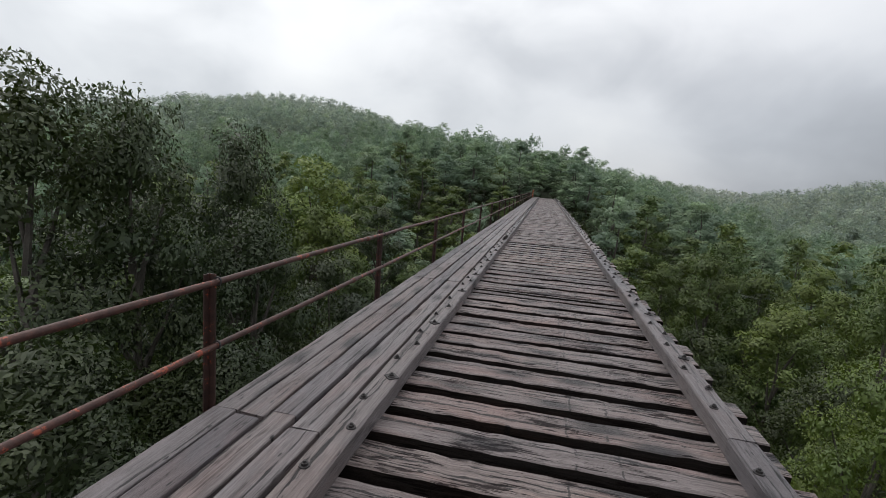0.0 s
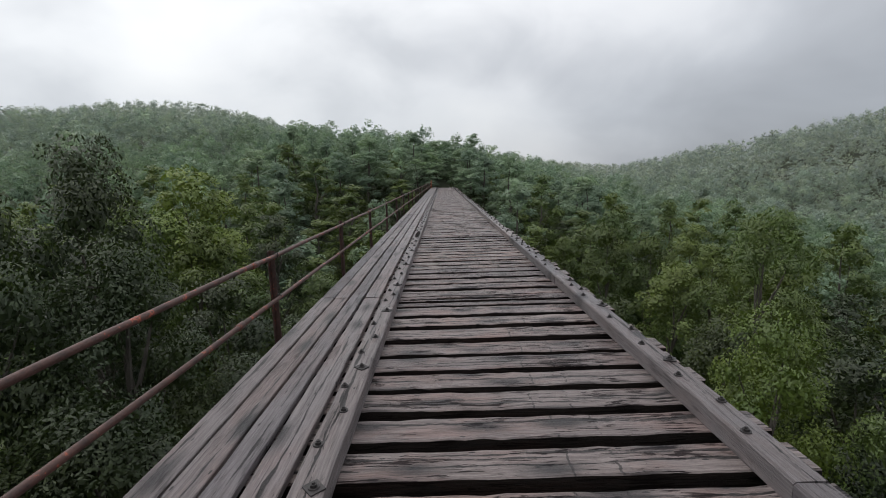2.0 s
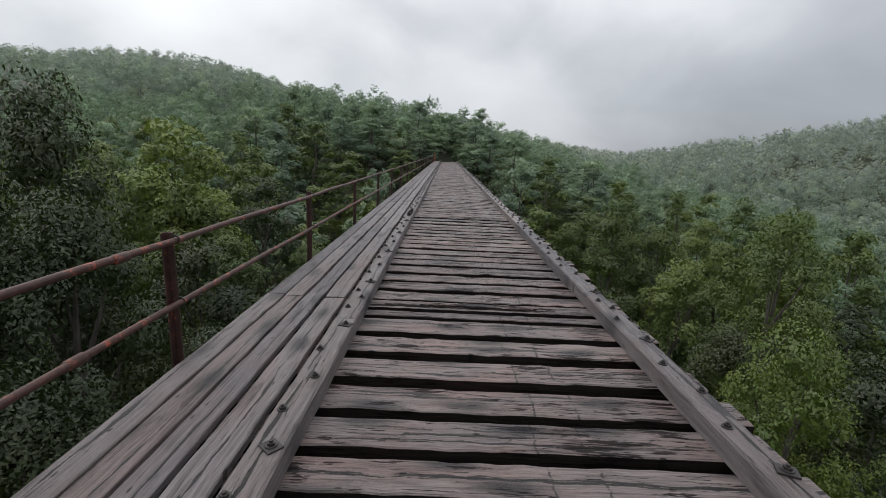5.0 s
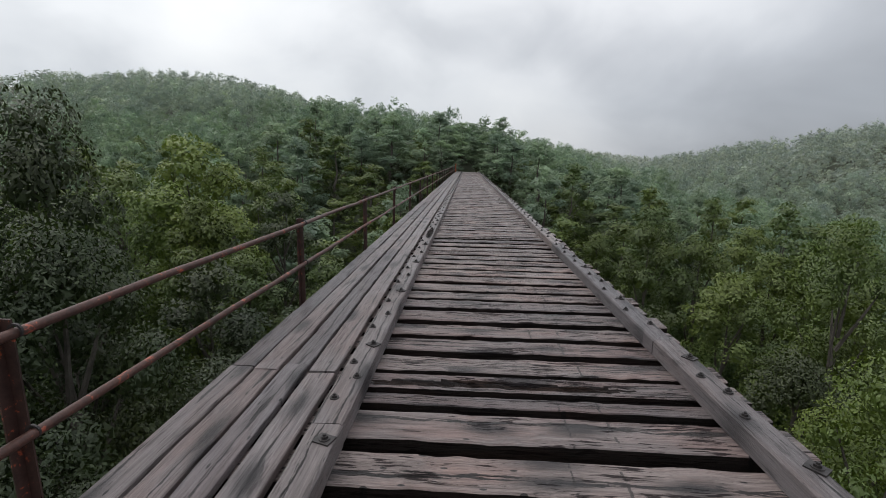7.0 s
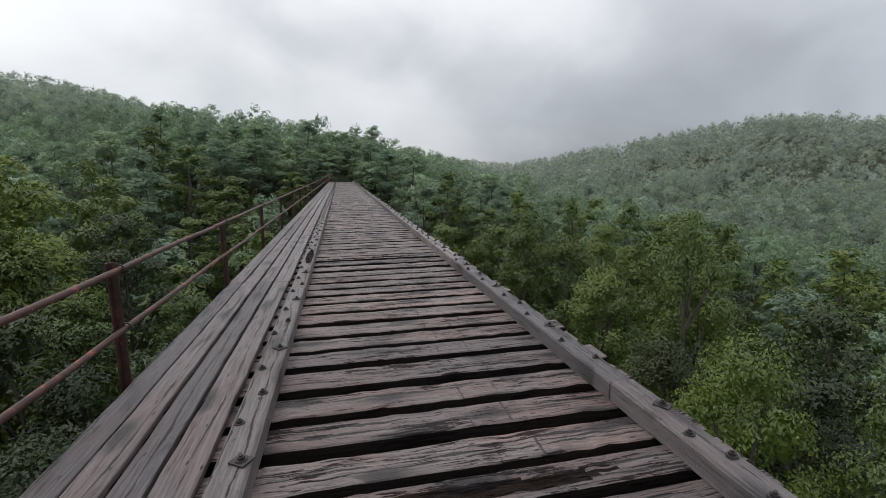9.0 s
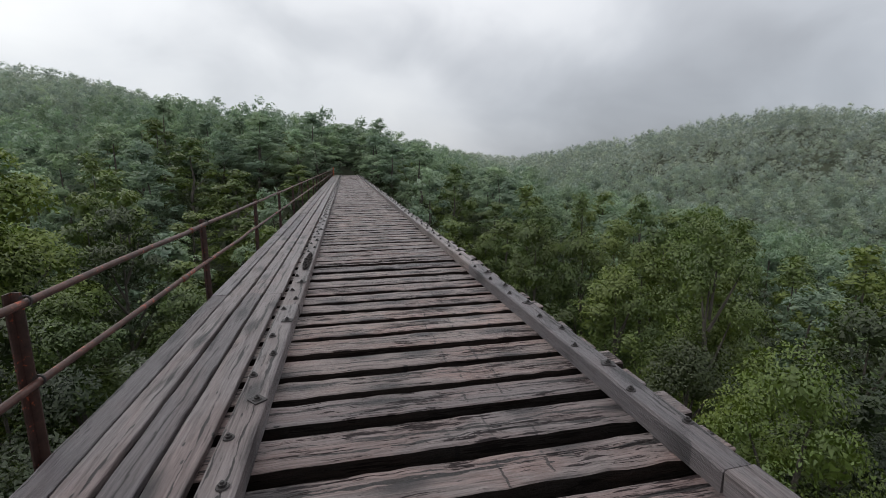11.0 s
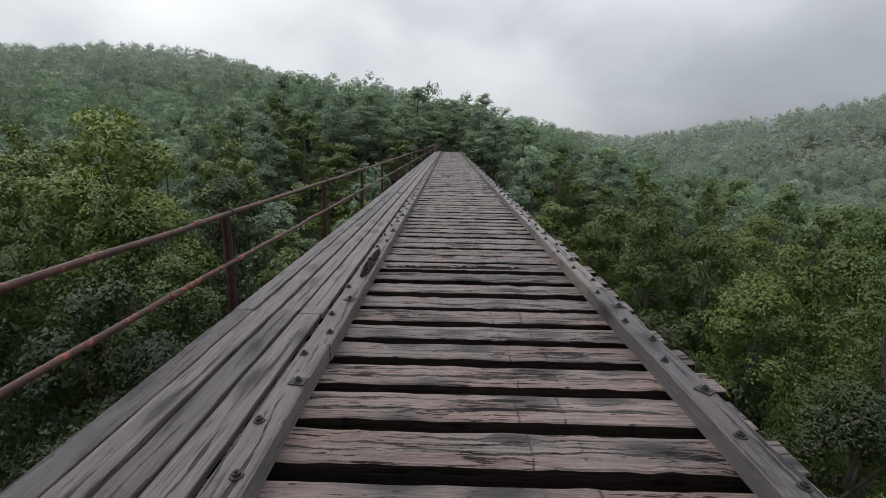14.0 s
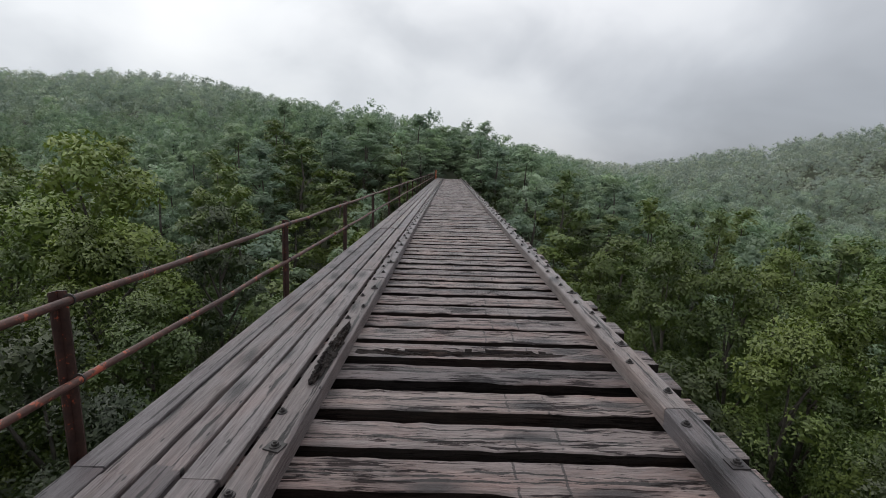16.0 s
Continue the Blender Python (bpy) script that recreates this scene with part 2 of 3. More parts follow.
def leaf_material(name, a, b, c, gloss=0.4, texture=0.0, far=False):
    """Wet leaves; texture is the scale of the dark gaps put into far crowns' colour."""
    m, t, bsdf = material(name)
    geo = t.nodes.new("ShaderNodeNewGeometry")
    info = t.nodes.new("ShaderNodeObjectInfo")
    v = math_node(t, "ADD", math_node(t, "MULTIPLY", geo.outputs["Random Per Island"], 0.45), math_node(t, "MULTIPLY", info.outputs["Random"], 0.55))
    col = ramp(t, v, [(0.1, a), (0.5, b), (0.95, c)])
    if far:
        tones = noise_tex(t, geo.outputs["Position"], 0.22, 2, 0.5)
        col = mixrgb(t, 1.0, col, ramp(t, tones, [(0.34, (0.72, 0.74, 0.76)), (0.50, (1.0, 1.0, 1.0)), (0.66, (1.26, 1.28, 1.18))]), "MULTIPLY")
    patch = noise_tex(t, geo.outputs["Position"], 0.13, 4, 0.6)
    col = mixrgb(t, ramp(t, patch, [(0.42, (0, 0, 0)), (0.60, (1, 1, 1))]), col, mixrgb(t, 1.0, col, (1.10, 1.05, 0.92) if far else (1.30, 1.15, 0.80), "MULTIPLY"))
    link(t, col, bsdf.inputs["Base Color"])
    bsdf.inputs["Roughness"].default_value = 0.45
    bsdf.inputs["Specular IOR Level"].default_value = gloss
    if texture:
        # mottled colour stands in for shaded gaps between leaf clumps
        leafy = noise_tex(t, geo.outputs["Position"], texture, 6, 0.7)
        link(t, mixrgb(t, 1.0, col, ramp(t, leafy, [(0.36, (0.80, 0.80, 0.81)), (0.50, (1.0, 1.0, 1.0)), (0.64, (1.12, 1.12, 1.10))]), "MULTIPLY"), bsdf.inputs["Base Color"])
    tr = t.nodes.new("ShaderNodeBsdfTranslucent")
    link(t, mixrgb(t, 1.0, col, (1.0, 1.13, 0.88) if far else (1.3, 1.5, 0.6), "MULTIPLY"), tr.inputs["Color"])
    mix = t.nodes.new("ShaderNodeMixShader")
    # far leaves let more light through, which lifts their darks as haze would
    mix.inputs[0].default_value = 0.38 if far else 0.18
    link(t, bsdf.outputs[0], mix.inputs[1])
    link(t, tr.outputs[0], mix.inputs[2])
    link(t, mix.outputs[0], t.nodes["Material Output"].inputs["Surface"])
    return m


# dark species; on low trees by the deck it also stands in for shade
LEAF_DARK = leaf_material("leaves_dark", (0.020, 0.032, 0.015), (0.031, 0.047, 0.021), (0.048, 0.069, 0.030), 0.4)
LEAF_MID = leaf_material("leaves_mid", (0.050, 0.079, 0.026), (0.080, 0.120, 0.038), (0.114, 0.162, 0.054), 0.4)
LEAF_BRIGHT = leaf_material("leaves_bright", (0.076, 0.116, 0.028), (0.114, 0.166, 0.042), (0.152, 0.208, 0.064), 0.4)
# hill leaves go paler and greyer outwards: mist haze put into their colour
LEAF_HILL_HAZED = leaf_material("leaves_hill_hazed", (0.190, 0.256, 0.192), (0.224, 0.294, 0.225), (0.262, 0.336, 0.262), 0.12, 1.9, True)
LEAF_SLOPE_HAZED = leaf_material("leaves_slope_hazed", (0.250, 0.300, 0.272), (0.274, 0.326, 0.297), (0.300, 0.354, 0.324), 0.12, 1.4, True)
LEAF_FAR_HAZED = leaf_material("leaves_far_hazed", (0.292, 0.330, 0.320), (0.315, 0.355, 0.345), (0.342, 0.383, 0.372), 0.12, 0.8, True)
LEAF_VERY_FAR_HAZED = leaf_material("leaves_distant_hazed", (0.370, 0.398, 0.398), (0.383, 0.411, 0.413), (0.396, 0.425, 0.426), 0.12, 0.3, True)


def plain_material(name, a, b, scale, rough):
    m, t, bsdf = material(name)
    co = t.nodes.new("ShaderNodeTexCoord").outputs["Object"]
    n1 = noise_tex(t, co, scale, 8, 0.6)
    n2 = noise_tex(t, co, scale * 14, 5, 0.6)
    s = math_node(t, "ADD", math_node(t, "MULTIPLY", n1, 0.6), math_node(t, "MULTIPLY", n2, 0.4))
    link(t, ramp(t, s, [(0.35, a), (0.65, b)]), bsdf.inputs["Base Color"])
    bsdf.inputs["Roughness"].default_value = rough
    bump(t, bsdf, s, 0.6, 0.05)
    return m


BARK = plain_material("bark", (0.045, 0.038, 0.032), (0.120, 0.105, 0.090), 2.5, 0.85)
FOREST_FLOOR = plain_material("forest_floor", (0.018, 0.022, 0.012), (0.050, 0.062, 0.030), 0.12, 0.95)
CONCRETE = plain_material("old_concrete", (0.16, 0.15, 0.14), (0.28, 0.27, 0.25), 1.2, 0.85)

# ---- helpers of this scene ----
DECK_START, DECK_END = -8.0, 76.0
RAIL_BAY = 3.26


def mesh_from(name, bm, mat, side=None):
    """A mesh; with side, that material goes on the faces that do not look up."""
    me = bpy.data.meshes.new(name)
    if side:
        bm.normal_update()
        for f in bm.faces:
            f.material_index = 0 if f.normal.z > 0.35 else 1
    bm.to_mesh(me)
    bm.free()
    me.materials.append(mat)
    if side:
        me.materials.append(side)
    return me


def put(name, me, parent=None, m=None, label="", smooth=False):
    ob = new(name, me)
    if parent:
        ob.parent = parent
    if m is not None:
        ob.matrix_basis = m
    if label:
        tagged(ob, label)
    if smooth:
        me.shade_smooth()
    return ob


def part(name, bm, mat, parent, label="", m=None):
    return put(name, mesh_from(name, bm, mat), parent, m, label)


def leaf_mesh(name, verts, faces, normals, mat):
    """Foliage from arrays: triangles with a shading normal for each vertex."""
    n = len(faces)
    me = bpy.data.meshes.new(name)
    me.vertices.add(len(verts))
    me.vertices.foreach_set("co", np.ascontiguousarray(verts, dtype=np.float32).ravel())
    me.loops.add(n * 3)
    me.loops.foreach_set("vertex_index", np.ascontiguousarray(faces, dtype=np.int32).ravel())
    me.polygons.add(n)
    me.polygons.foreach_set("loop_start", np.arange(0, n * 3, 3, dtype=np.int32))
    me.polygons.foreach_set("loop_total", np.full(n, 3, dtype=np.int32))
    me.update(calc_edges=True)
    me.shade_smooth()
    me.normals_split_custom_set_from_vertices(normals)
    me.materials.append(mat)
    return me


def tube_bm(points, radii, sides=8, bm=None):
    """A tapered tube through the points."""
    bm = bm or bmesh.new()
    rings = []
    for i, (p, r) in enumerate(zip(points, radii)):
        p = Vector(p)
        d = Vector(points[min(i + 1, len(points) - 1)]) - Vector(points[max(i - 1, 0)])
        d.normalize()
        a = d.orthogonal().normalized()
        b = d.cross(a)
        rings.append([bm.verts.new(p + (a * math.cos(k * 2 * math.pi / sides) + b * math.sin(k * 2 * math.pi / sides)) * r) for k in range(sides)])
    for r0, r1 in zip(rings, rings[1:]):
        for k in range(sides):
            bm.faces.new((r0[k], r0[(k + 1) % sides], r1[(k + 1) % sides], r1[k]))
    bm.faces.new(rings[0][::-1])
    bm.faces.new(rings[-1])
    bmesh.ops.recalc_face_normals(bm, faces=bm.faces)
    return bm


def timber_bm(length, width, height, seed, steps=9, wear=0.012, chamfer=0.012):
    """A weathered beam along x, its top at z = 0, with uneven chamfered edges."""
    rnd = random.Random(seed)
    bm = bmesh.new()
    rings = []
    w, c = width / 2, chamfer
    prof = [(-w, -height), (w, -height), (w, -c), (w - c, 0), (-w + c, 0), (-w, -c)]
    for i in range(steps + 1):
        x = -length / 2 + length * i / steps
        f = rnd.uniform(-1, 1) * wear * 0.5
        b = rnd.uniform(-1, 1) * wear * 0.5
        tz = rnd.uniform(-1, 0.6) * wear * 0.5
        tilt = rnd.uniform(-0.5, 0.5) * wear
        ring = []
        for k, (y, z) in enumerate(prof):
            side = f if y > 0 else b
            dz = tz + (tilt if y > 0 else -tilt) if z > -height else 0
            ring.append(bm.verts.new((x + rnd.uniform(-0.3, 0.3) * wear * (0 < i < steps) + (rnd.uniform(-1, 1) * wear * 0.6 if i in (0, steps) else 0), y + side, z + dz)))
        rings.append(ring)
    n = len(prof)
    for r0, r1 in zip(rings, rings[1:]):
        for k in range(n):
            bm.faces.new((r0[k], r0[(k + 1) % n], r1[(k + 1) % n], r1[k]))
    bm.faces.new(rings[0][::-1])
    bm.faces.new(rings[-1])
    bmesh.ops.recalc_face_normals(bm, faces=bm.faces)
    return bm


def smoothstep(a, b, x):
    t = np.clip((x - a) / (b - a), 0.0, 1.0)
    return t * t * (3 - 2 * t)


# ---- the land ----
def gauss(x, y, cx, cy, sx, sy):
    return np.exp(-((x - cx) / sx) ** 2 - ((y - cy) / sy) ** 2)


def canopy(x, y):
    """Height of the tree tops."""
    x, y = np.asarray(x, float), np.asarray(y, float)
    z = -3.5 - 16.0 * smoothstep(16, 120, x) + 0 * y
    z = z + 66.0 * gauss(x, y, -202, 384, 136, 234)
    z = z + 9.7 * gauss(x, y, -14, 99, 36, 47)
    z = z + 16.7 * gauss(x, y, -60, 186, 87, 65)
    z = z + 64 * gauss(x, y, 365, 306, 195, 160)
    z = z + 9.6 * gauss(x, y, 83, 291, 91, 111)
    z = z + 8.0 * gauss(x, y, 182, 390, 75, 85)
    r = np.hypot(x, y)
    z = z + 56 * smoothstep(650, 950, r) * (0.75 + 0.25 * np.sin(np.arctan2(x, y) * 7 + 1.0))
    z = z + 16 * gauss(x, y, 0, -90, 80, 50)
    return z


def tree_height(x, y):
    x, y = np.asarray(x, float), np.asarray(y, float)
    return 16.0 - 8.5 * smoothstep(40, 78, y) * np.exp(-(x / 38) ** 2) - 6 * gauss(x, y, 0, -60, 40, 40)


def land(x, y):
    return canopy(x, y) - tree_height(x, y)


def axis(edge, near, steps):
    a = np.linspace(-1, 1, steps)
    return np.sign(a) * (near * np.abs(a) + (edge - near) * np.abs(a) ** 4)


gx, gy = axis(2500, 260, 120), axis(2500, 260, 120) + 60
X, Y = np.meshgrid(gx, gy)
Z = land(X, Y)
n = len(gx)
gm = bpy.data.meshes.new("ground")
idx = np.arange(n * n).reshape(n, n)
faces = np.stack([idx[:-1, :-1], idx[:-1, 1:], idx[1:, 1:], idx[1:, :-1]], -1).reshape(-1, 4)
gm.from_pydata(np.stack([X, Y, Z], -1).reshape(-1, 3).tolist(), [], faces.tolist())
gm.materials.append(FOREST_FLOOR)
gm.shade_smooth()
tagged(new("ground", gm), "dark forest floor falling into a wooded valley", "ground", kind="structure")


# ---- the trestle ----
# the open gaps between the ties along the stretch that the walk passes: near edge, far edge
GAPS = [(3.72, 3.83), (4.10, 4.19), (4.44, 4.53), (4.80, 4.92), (5.20, 5.33), (5.61, 5.78), (6.06, 6.19), (6.50, 6.60), (6.73, 6.79),
        (7.02, 7.12), (7.38, 7.50), (7.76, 7.89), (8.16, 8.29), (8.59, 8.72), (8.98, 9.08), (9.33, 9.44), (9.72, 9.84), (10.12, 10.23),
        (10.52, 10.64), (10.90, 11.03), (11.27, 11.39), (11.64, 11.75), (12.02, 12.13), (12.41, 12.55), (12.83, 13.00), (13.28, 13.42),
        (13.73, 13.86), (14.16, 14.25), (14.57, 14.70), (14.97, 15.08), (15.39, 15.52)]


def tie_rows():
    """Centre and width of every tie from one end of the deck to the other."""
    rnd = random.Random(5)
    rows = []
    y = GAPS[0][0]
    while y > DECK_START:
        w = 0.262 * rnd.uniform(0.94, 1.06)
        rows.insert(0, (y - w / 2, w))
        y -= w + rnd.uniform(0.10, 0.135)
    rows += [((a[1] + b[0]) / 2, b[0] - a[1]) for a, b in zip(GAPS, GAPS[1:])]
    y = GAPS[-1][1]
    while y < DECK_END - 0.3:
        w = 0.270 * rnd.uniform(0.94, 1.06)
        rows.append((y + w / 2, w))
        y += w + rnd.uniform(0.11, 0.15)
    return rows


TIE_ROWS = tie_rows()


def split_tie(length, width, seed):
    """A decayed tie: its top has opened along the grain into a ragged dark hollow."""
    rnd = random.Random(seed)
    bm = bmesh.new()
    steps, cols, rings = 60, 11, []
    for i in range(steps + 1):
        x = -length / 2 + length * i / steps
        deep = 0.055 * min(1.0, max(0.0, 1.5 - abs(x - 0.1) * 1.15)) * rnd.uniform(0.5, 1.1)
        mid = 0.12 * math.sin(x * 2.1 + seed) + rnd.uniform(-0.06, 0.06)
        ring = [bm.verts.new((x, -width / 2, -0.24)), bm.verts.new((x, width / 2, -0.24))]
        for k in range(cols):
            u = 1 - 2 * k / (cols - 1)
            dip = deep * max(0.0, 1 - ((u - mid) / 0.62) ** 2) * rnd.uniform(0.55, 1.15)
            ring.append(bm.verts.new((x + rnd.uniform(-0.006, 0.006), u * width / 2 + rnd.uniform(-0.003, 0.003), -dip + rnd.uniform(-0.003, 0.003))))
        rings.append(ring)
    n = len(rings[0])
    for r0, r1 in zip(rings, rings[1:]):
        for k in range(n):
            bm.faces.new((r0[k], r0[(k + 1) % n], r1[(k + 1) % n], r1[k]))
    bm.faces.new(rings[0][::-1])
    bm.faces.new(rings[-1])
    bmesh.ops.recalc_face_normals(bm, faces=bm.faces)
    me = mesh_from("tie", bm, WOOD_TIE, WOOD_CREOSOTE_SHADE)
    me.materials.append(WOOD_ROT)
    # sunken faces take the near-black rotten timber
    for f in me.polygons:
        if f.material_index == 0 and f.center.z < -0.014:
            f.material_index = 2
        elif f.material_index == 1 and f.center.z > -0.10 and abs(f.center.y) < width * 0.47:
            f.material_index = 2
    return me


def build_ties():
    deck = tagged(new("bridge_deck"), "railway trestle deck of wet weathered cross ties with open gaps", "bridge", kind="structure")
    meshes = [mesh_from("tie", timber_bm(3.83, 0.262, 0.24, 40 + k, 32, 0.009, 0.009), WOOD_TIE, WOOD_CREOSOTE_SHADE) for k in range(18)]
    rnd = random.Random(6)
    for i, (y, w) in enumerate(TIE_ROWS):
        m = pose(-0.335 + rnd.uniform(-0.06, 0.06), y, rnd.uniform(-0.010, 0.004), 0, 0, rnd.uniform(-0.3, 0.3))
        if 6.82 < y < 7.0 or 13.45 < y < 13.7:
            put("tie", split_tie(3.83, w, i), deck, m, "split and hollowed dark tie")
        else:
            put("tie", meshes[rnd.randrange(18)], deck, m @ Matrix.Diagonal((1, w / 0.262, 1, 1)))


build_ties()


def bolt_meshes():
    bm = bmesh.new()
    bmesh.ops.create_cone(bm, cap_ends=True, segments=6, radius1=0.020, radius2=0.020, depth=0.016, matrix=Matrix.Translation((0, 0, 0.013)))
    bmesh.ops.create_cone(bm, cap_ends=True, segments=8, radius1=0.011, radius2=0.009, depth=0.012, matrix=Matrix.Translation((0, 0, 0.026)))
    bmesh.ops.create_cone(bm, cap_ends=True, segments=10, radius1=0.033, radius2=0.031, depth=0.007, matrix=Matrix.Translation((0, 0, 0.0035)))
    nut = mesh_from("bolt", bm, RUST_BOLT)
    bm = bmesh.new()
    bmesh.ops.create_cube(bm, size=1, matrix=Matrix.Diagonal((0.10, 0.085, 0.010, 1)))
    plate = mesh_from("washer_plate", bm, RUST_BOLT)
    return nut, plate


NUT, PLATE = bolt_meshes()
GUARD_TOP = 0.14


def guard_timbers(x, first, bay, label, seed, rot=None):
    """A row of guard timbers bolted along the tie ends."""
    rnd = random.Random(seed)
    y = first
    while y < DECK_END - 0.5:
        length = min(bay, DECK_END - y)
        mid = y + length / 2
        ob = part("guard_timber", timber_bm(length - 0.008, 0.19, 0.143, rnd.random(), 22, 0.006, 0.014), WOOD_GUARD, None, m=pose(x + rnd.uniform(-0.006, 0.006), mid, GUARD_TOP + rnd.uniform(-0.006, 0.004), 0, 0, 90))
        tagged(ob, label, "timber", "guard timbers along the deck")
        for i, (yy, _) in enumerate(TIE_ROWS):
            if not y + 0.06 < yy < y + length - 0.06 or (rot and rot[0] - 0.1 < yy < rot[1] + 0.1):
                continue
            side = 0.042 if i % 2 else -0.036
            b = put("bolt", NUT, ob, pose(yy - mid + rnd.uniform(-0.03, 0.03), side + rnd.uniform(-0.014, 0.014), 0.001 + 0.008 * (i % 4 == 0), 0, 0, rnd.uniform(0, 90)))
            if i % 4 == 0:
                put("washer_plate", PLATE, b, pose(0, 0, -0.004, 0, 0, rnd.uniform(-15, 15)))
        y += bay


guard_timbers(-1.280, 1.25 - 2 * 4.84, 4.84, "grey weathered guard timber with rusty bolts beside the walkway", 3, (12.60, 13.90))
guard_timbers(1.287, 3.76 - 2 * 4.84 - 1.0, 4.84, "grey weathered guard timber with rusty bolts over the tie ends", 4)


def rotten_trough():
    """The crumbled stretch of one guard timber: a raised dark sheet stands in for the hollow."""
    rnd = random.Random(21)
    bm = bmesh.new()
    steps, cols = 46, 7
    grid = []
    for i in range(steps + 1):
        y = -0.64 + 1.28 * i / steps
        half = 0.062 * math.sin(math.pi * i / steps) ** 0.4 * (0.8 + 0.35 * rnd.random())
        row = []
        for k in range(cols):
            u = -1 + 2 * k / (cols - 1)
            z = 0.004 + (1 - u * u) * rnd.uniform(-0.006, 0.024)
            row.append(bm.verts.new((y + rnd.uniform(-0.008, 0.008), u * half + rnd.uniform(-0.006, 0.006), z if abs(u) < 1 else -0.004)))
        grid.append(row)
    for a, b in zip(grid, grid[1:]):
        for k in range(cols - 1):
            bm.faces.new((a[k], a[k + 1], b[k + 1], b[k]))
    bmesh.ops.recalc_face_normals(bm, faces=bm.faces)
    ob = part("rotten_wood", bm, WOOD_ROT, None, m=pose(-1.262, 13.22, GUARD_TOP + 0.010, 0, 0, 90))
    tagged(ob, "dark crumbled rotten wood lying along a guard timber", "rotten wood")


rotten_trough()


def build_walkway():
    walk_way = tagged(new("walkway"), "walkway of four wet grey planks beside the ties", "walkway", kind="structure")
    rnd = random.Random(9)
    bay = 4.84
    for k, (x, w, off) in enumerate(((-2.225, 0.184, 0.0), (-2.018, 0.186, -0.02), (-1.806, 0.178, 0.06), (-1.578, 0.212, -0.10))):
        y = 2.10 - 3 * bay + off
        while y < DECK_END - 0.5:
            a, b = max(y, DECK_START), min(y + bay, DECK_END)
            if b - a > 0.3:
                bm = timber_bm(b - a - 0.012, w, 0.05, rnd.random(), 20, 0.006, 0.007)
                part("plank", bm, WOOD_PLANK, walk_way, m=pose(x + rnd.uniform(-0.004, 0.004), (a + b) / 2, 0.056 + rnd.uniform(-0.004, 0.006), rnd.uniform(-0.6, 0.6), 0, 90 + rnd.uniform(-0.05, 0.05)))
            y += bay + (rnd.uniform(-0.05, 0.05) if k else 0)


build_walkway()


def build_railing():
    rail = tagged(new("handrail"), "rusty iron pipe handrail with two rails on angle-iron posts", "handrail")
    rnd = random.Random(12)
    x = -2.365
    first = 2.13 - 3 * RAIL_BAY
    ys = [first + i * RAIL_BAY for i in range(int((DECK_END - first) / RAIL_BAY) + 1)]
    bm = bmesh.new()
    for sx, sy, cx, cy in ((0.058, 0.008, 0, 0), (0.008, 0.055, -0.025, -0.027)):
        bmesh.ops.create_cube(bm, size=1, matrix=pose(cx, cy, 0.36) @ Matrix.Diagonal((sx, sy, 1.32, 1)))
    post = mesh_from("post", bm, RUST_POST)
    bm = bmesh.new()
    n, r, th = 14, 0.028, 0.007
    rings = []
    for i in range(n):
        a = 2 * math.pi * i / n
        c = Vector((r * math.cos(a), 0, r * math.sin(a)))
        o = c.normalized()
        rings.append([bm.verts.new(c + o * th * math.cos(q) + Vector((0, th * math.sin(q), 0))) for q in (0.8, 2.35, 3.9, 5.5)])
    for a, b in zip(rings, rings[1:] + rings[:1]):
        for k in range(4):
            bm.faces.new((a[k], a[(k + 1) % 4], b[(k + 1) % 4], b[k]))
    bmesh.ops.recalc_face_normals(bm, faces=bm.faces)
    clip = mesh_from("clip", bm, RUST_BOLT)
    bm = tube_bm([(0, -0.06, 0), (0, -0.055, 0), (0, 0.055, 0), (0, 0.06, 0)], [0.025, 0.030, 0.030, 0.025], 12)
    sleeve = mesh_from("pipe_sleeve", bm, RUST_RAIL)
    for y in ys:
        p = put("post", post, rail, pose(x, y, -0.02, rnd.uniform(-1, 1), rnd.uniform(-1.2, 1.2), 0))
        for z in (0.952, 0.495):
            put("clip", clip, p, pose(0.04, 0, z + 0.02))
    for name, z in (("top_rail", 0.952), ("mid_rail", 0.495)):
        pts, rad = [], []
        y = ys[0] - 0.8
        while y < DECK_END:
            pts.append((x + 0.045 + rnd.uniform(-0.007, 0.007), y, z + rnd.uniform(-0.007, 0.007) - 0.006))
            rad.append(0.0225)
            y += RAIL_BAY / 4
        r = part(name, tube_bm(pts, rad, 12), RUST_RAIL, rail)
        r.data.shade_smooth()
        for k in range(0, len(ys), 2):
            put("pipe_sleeve", sleeve, r, pose(x + 0.045, ys[k] - 0.55 - (0.4 if z < 0.6 else 0), z - 0.006), smooth=True)


build_railing()


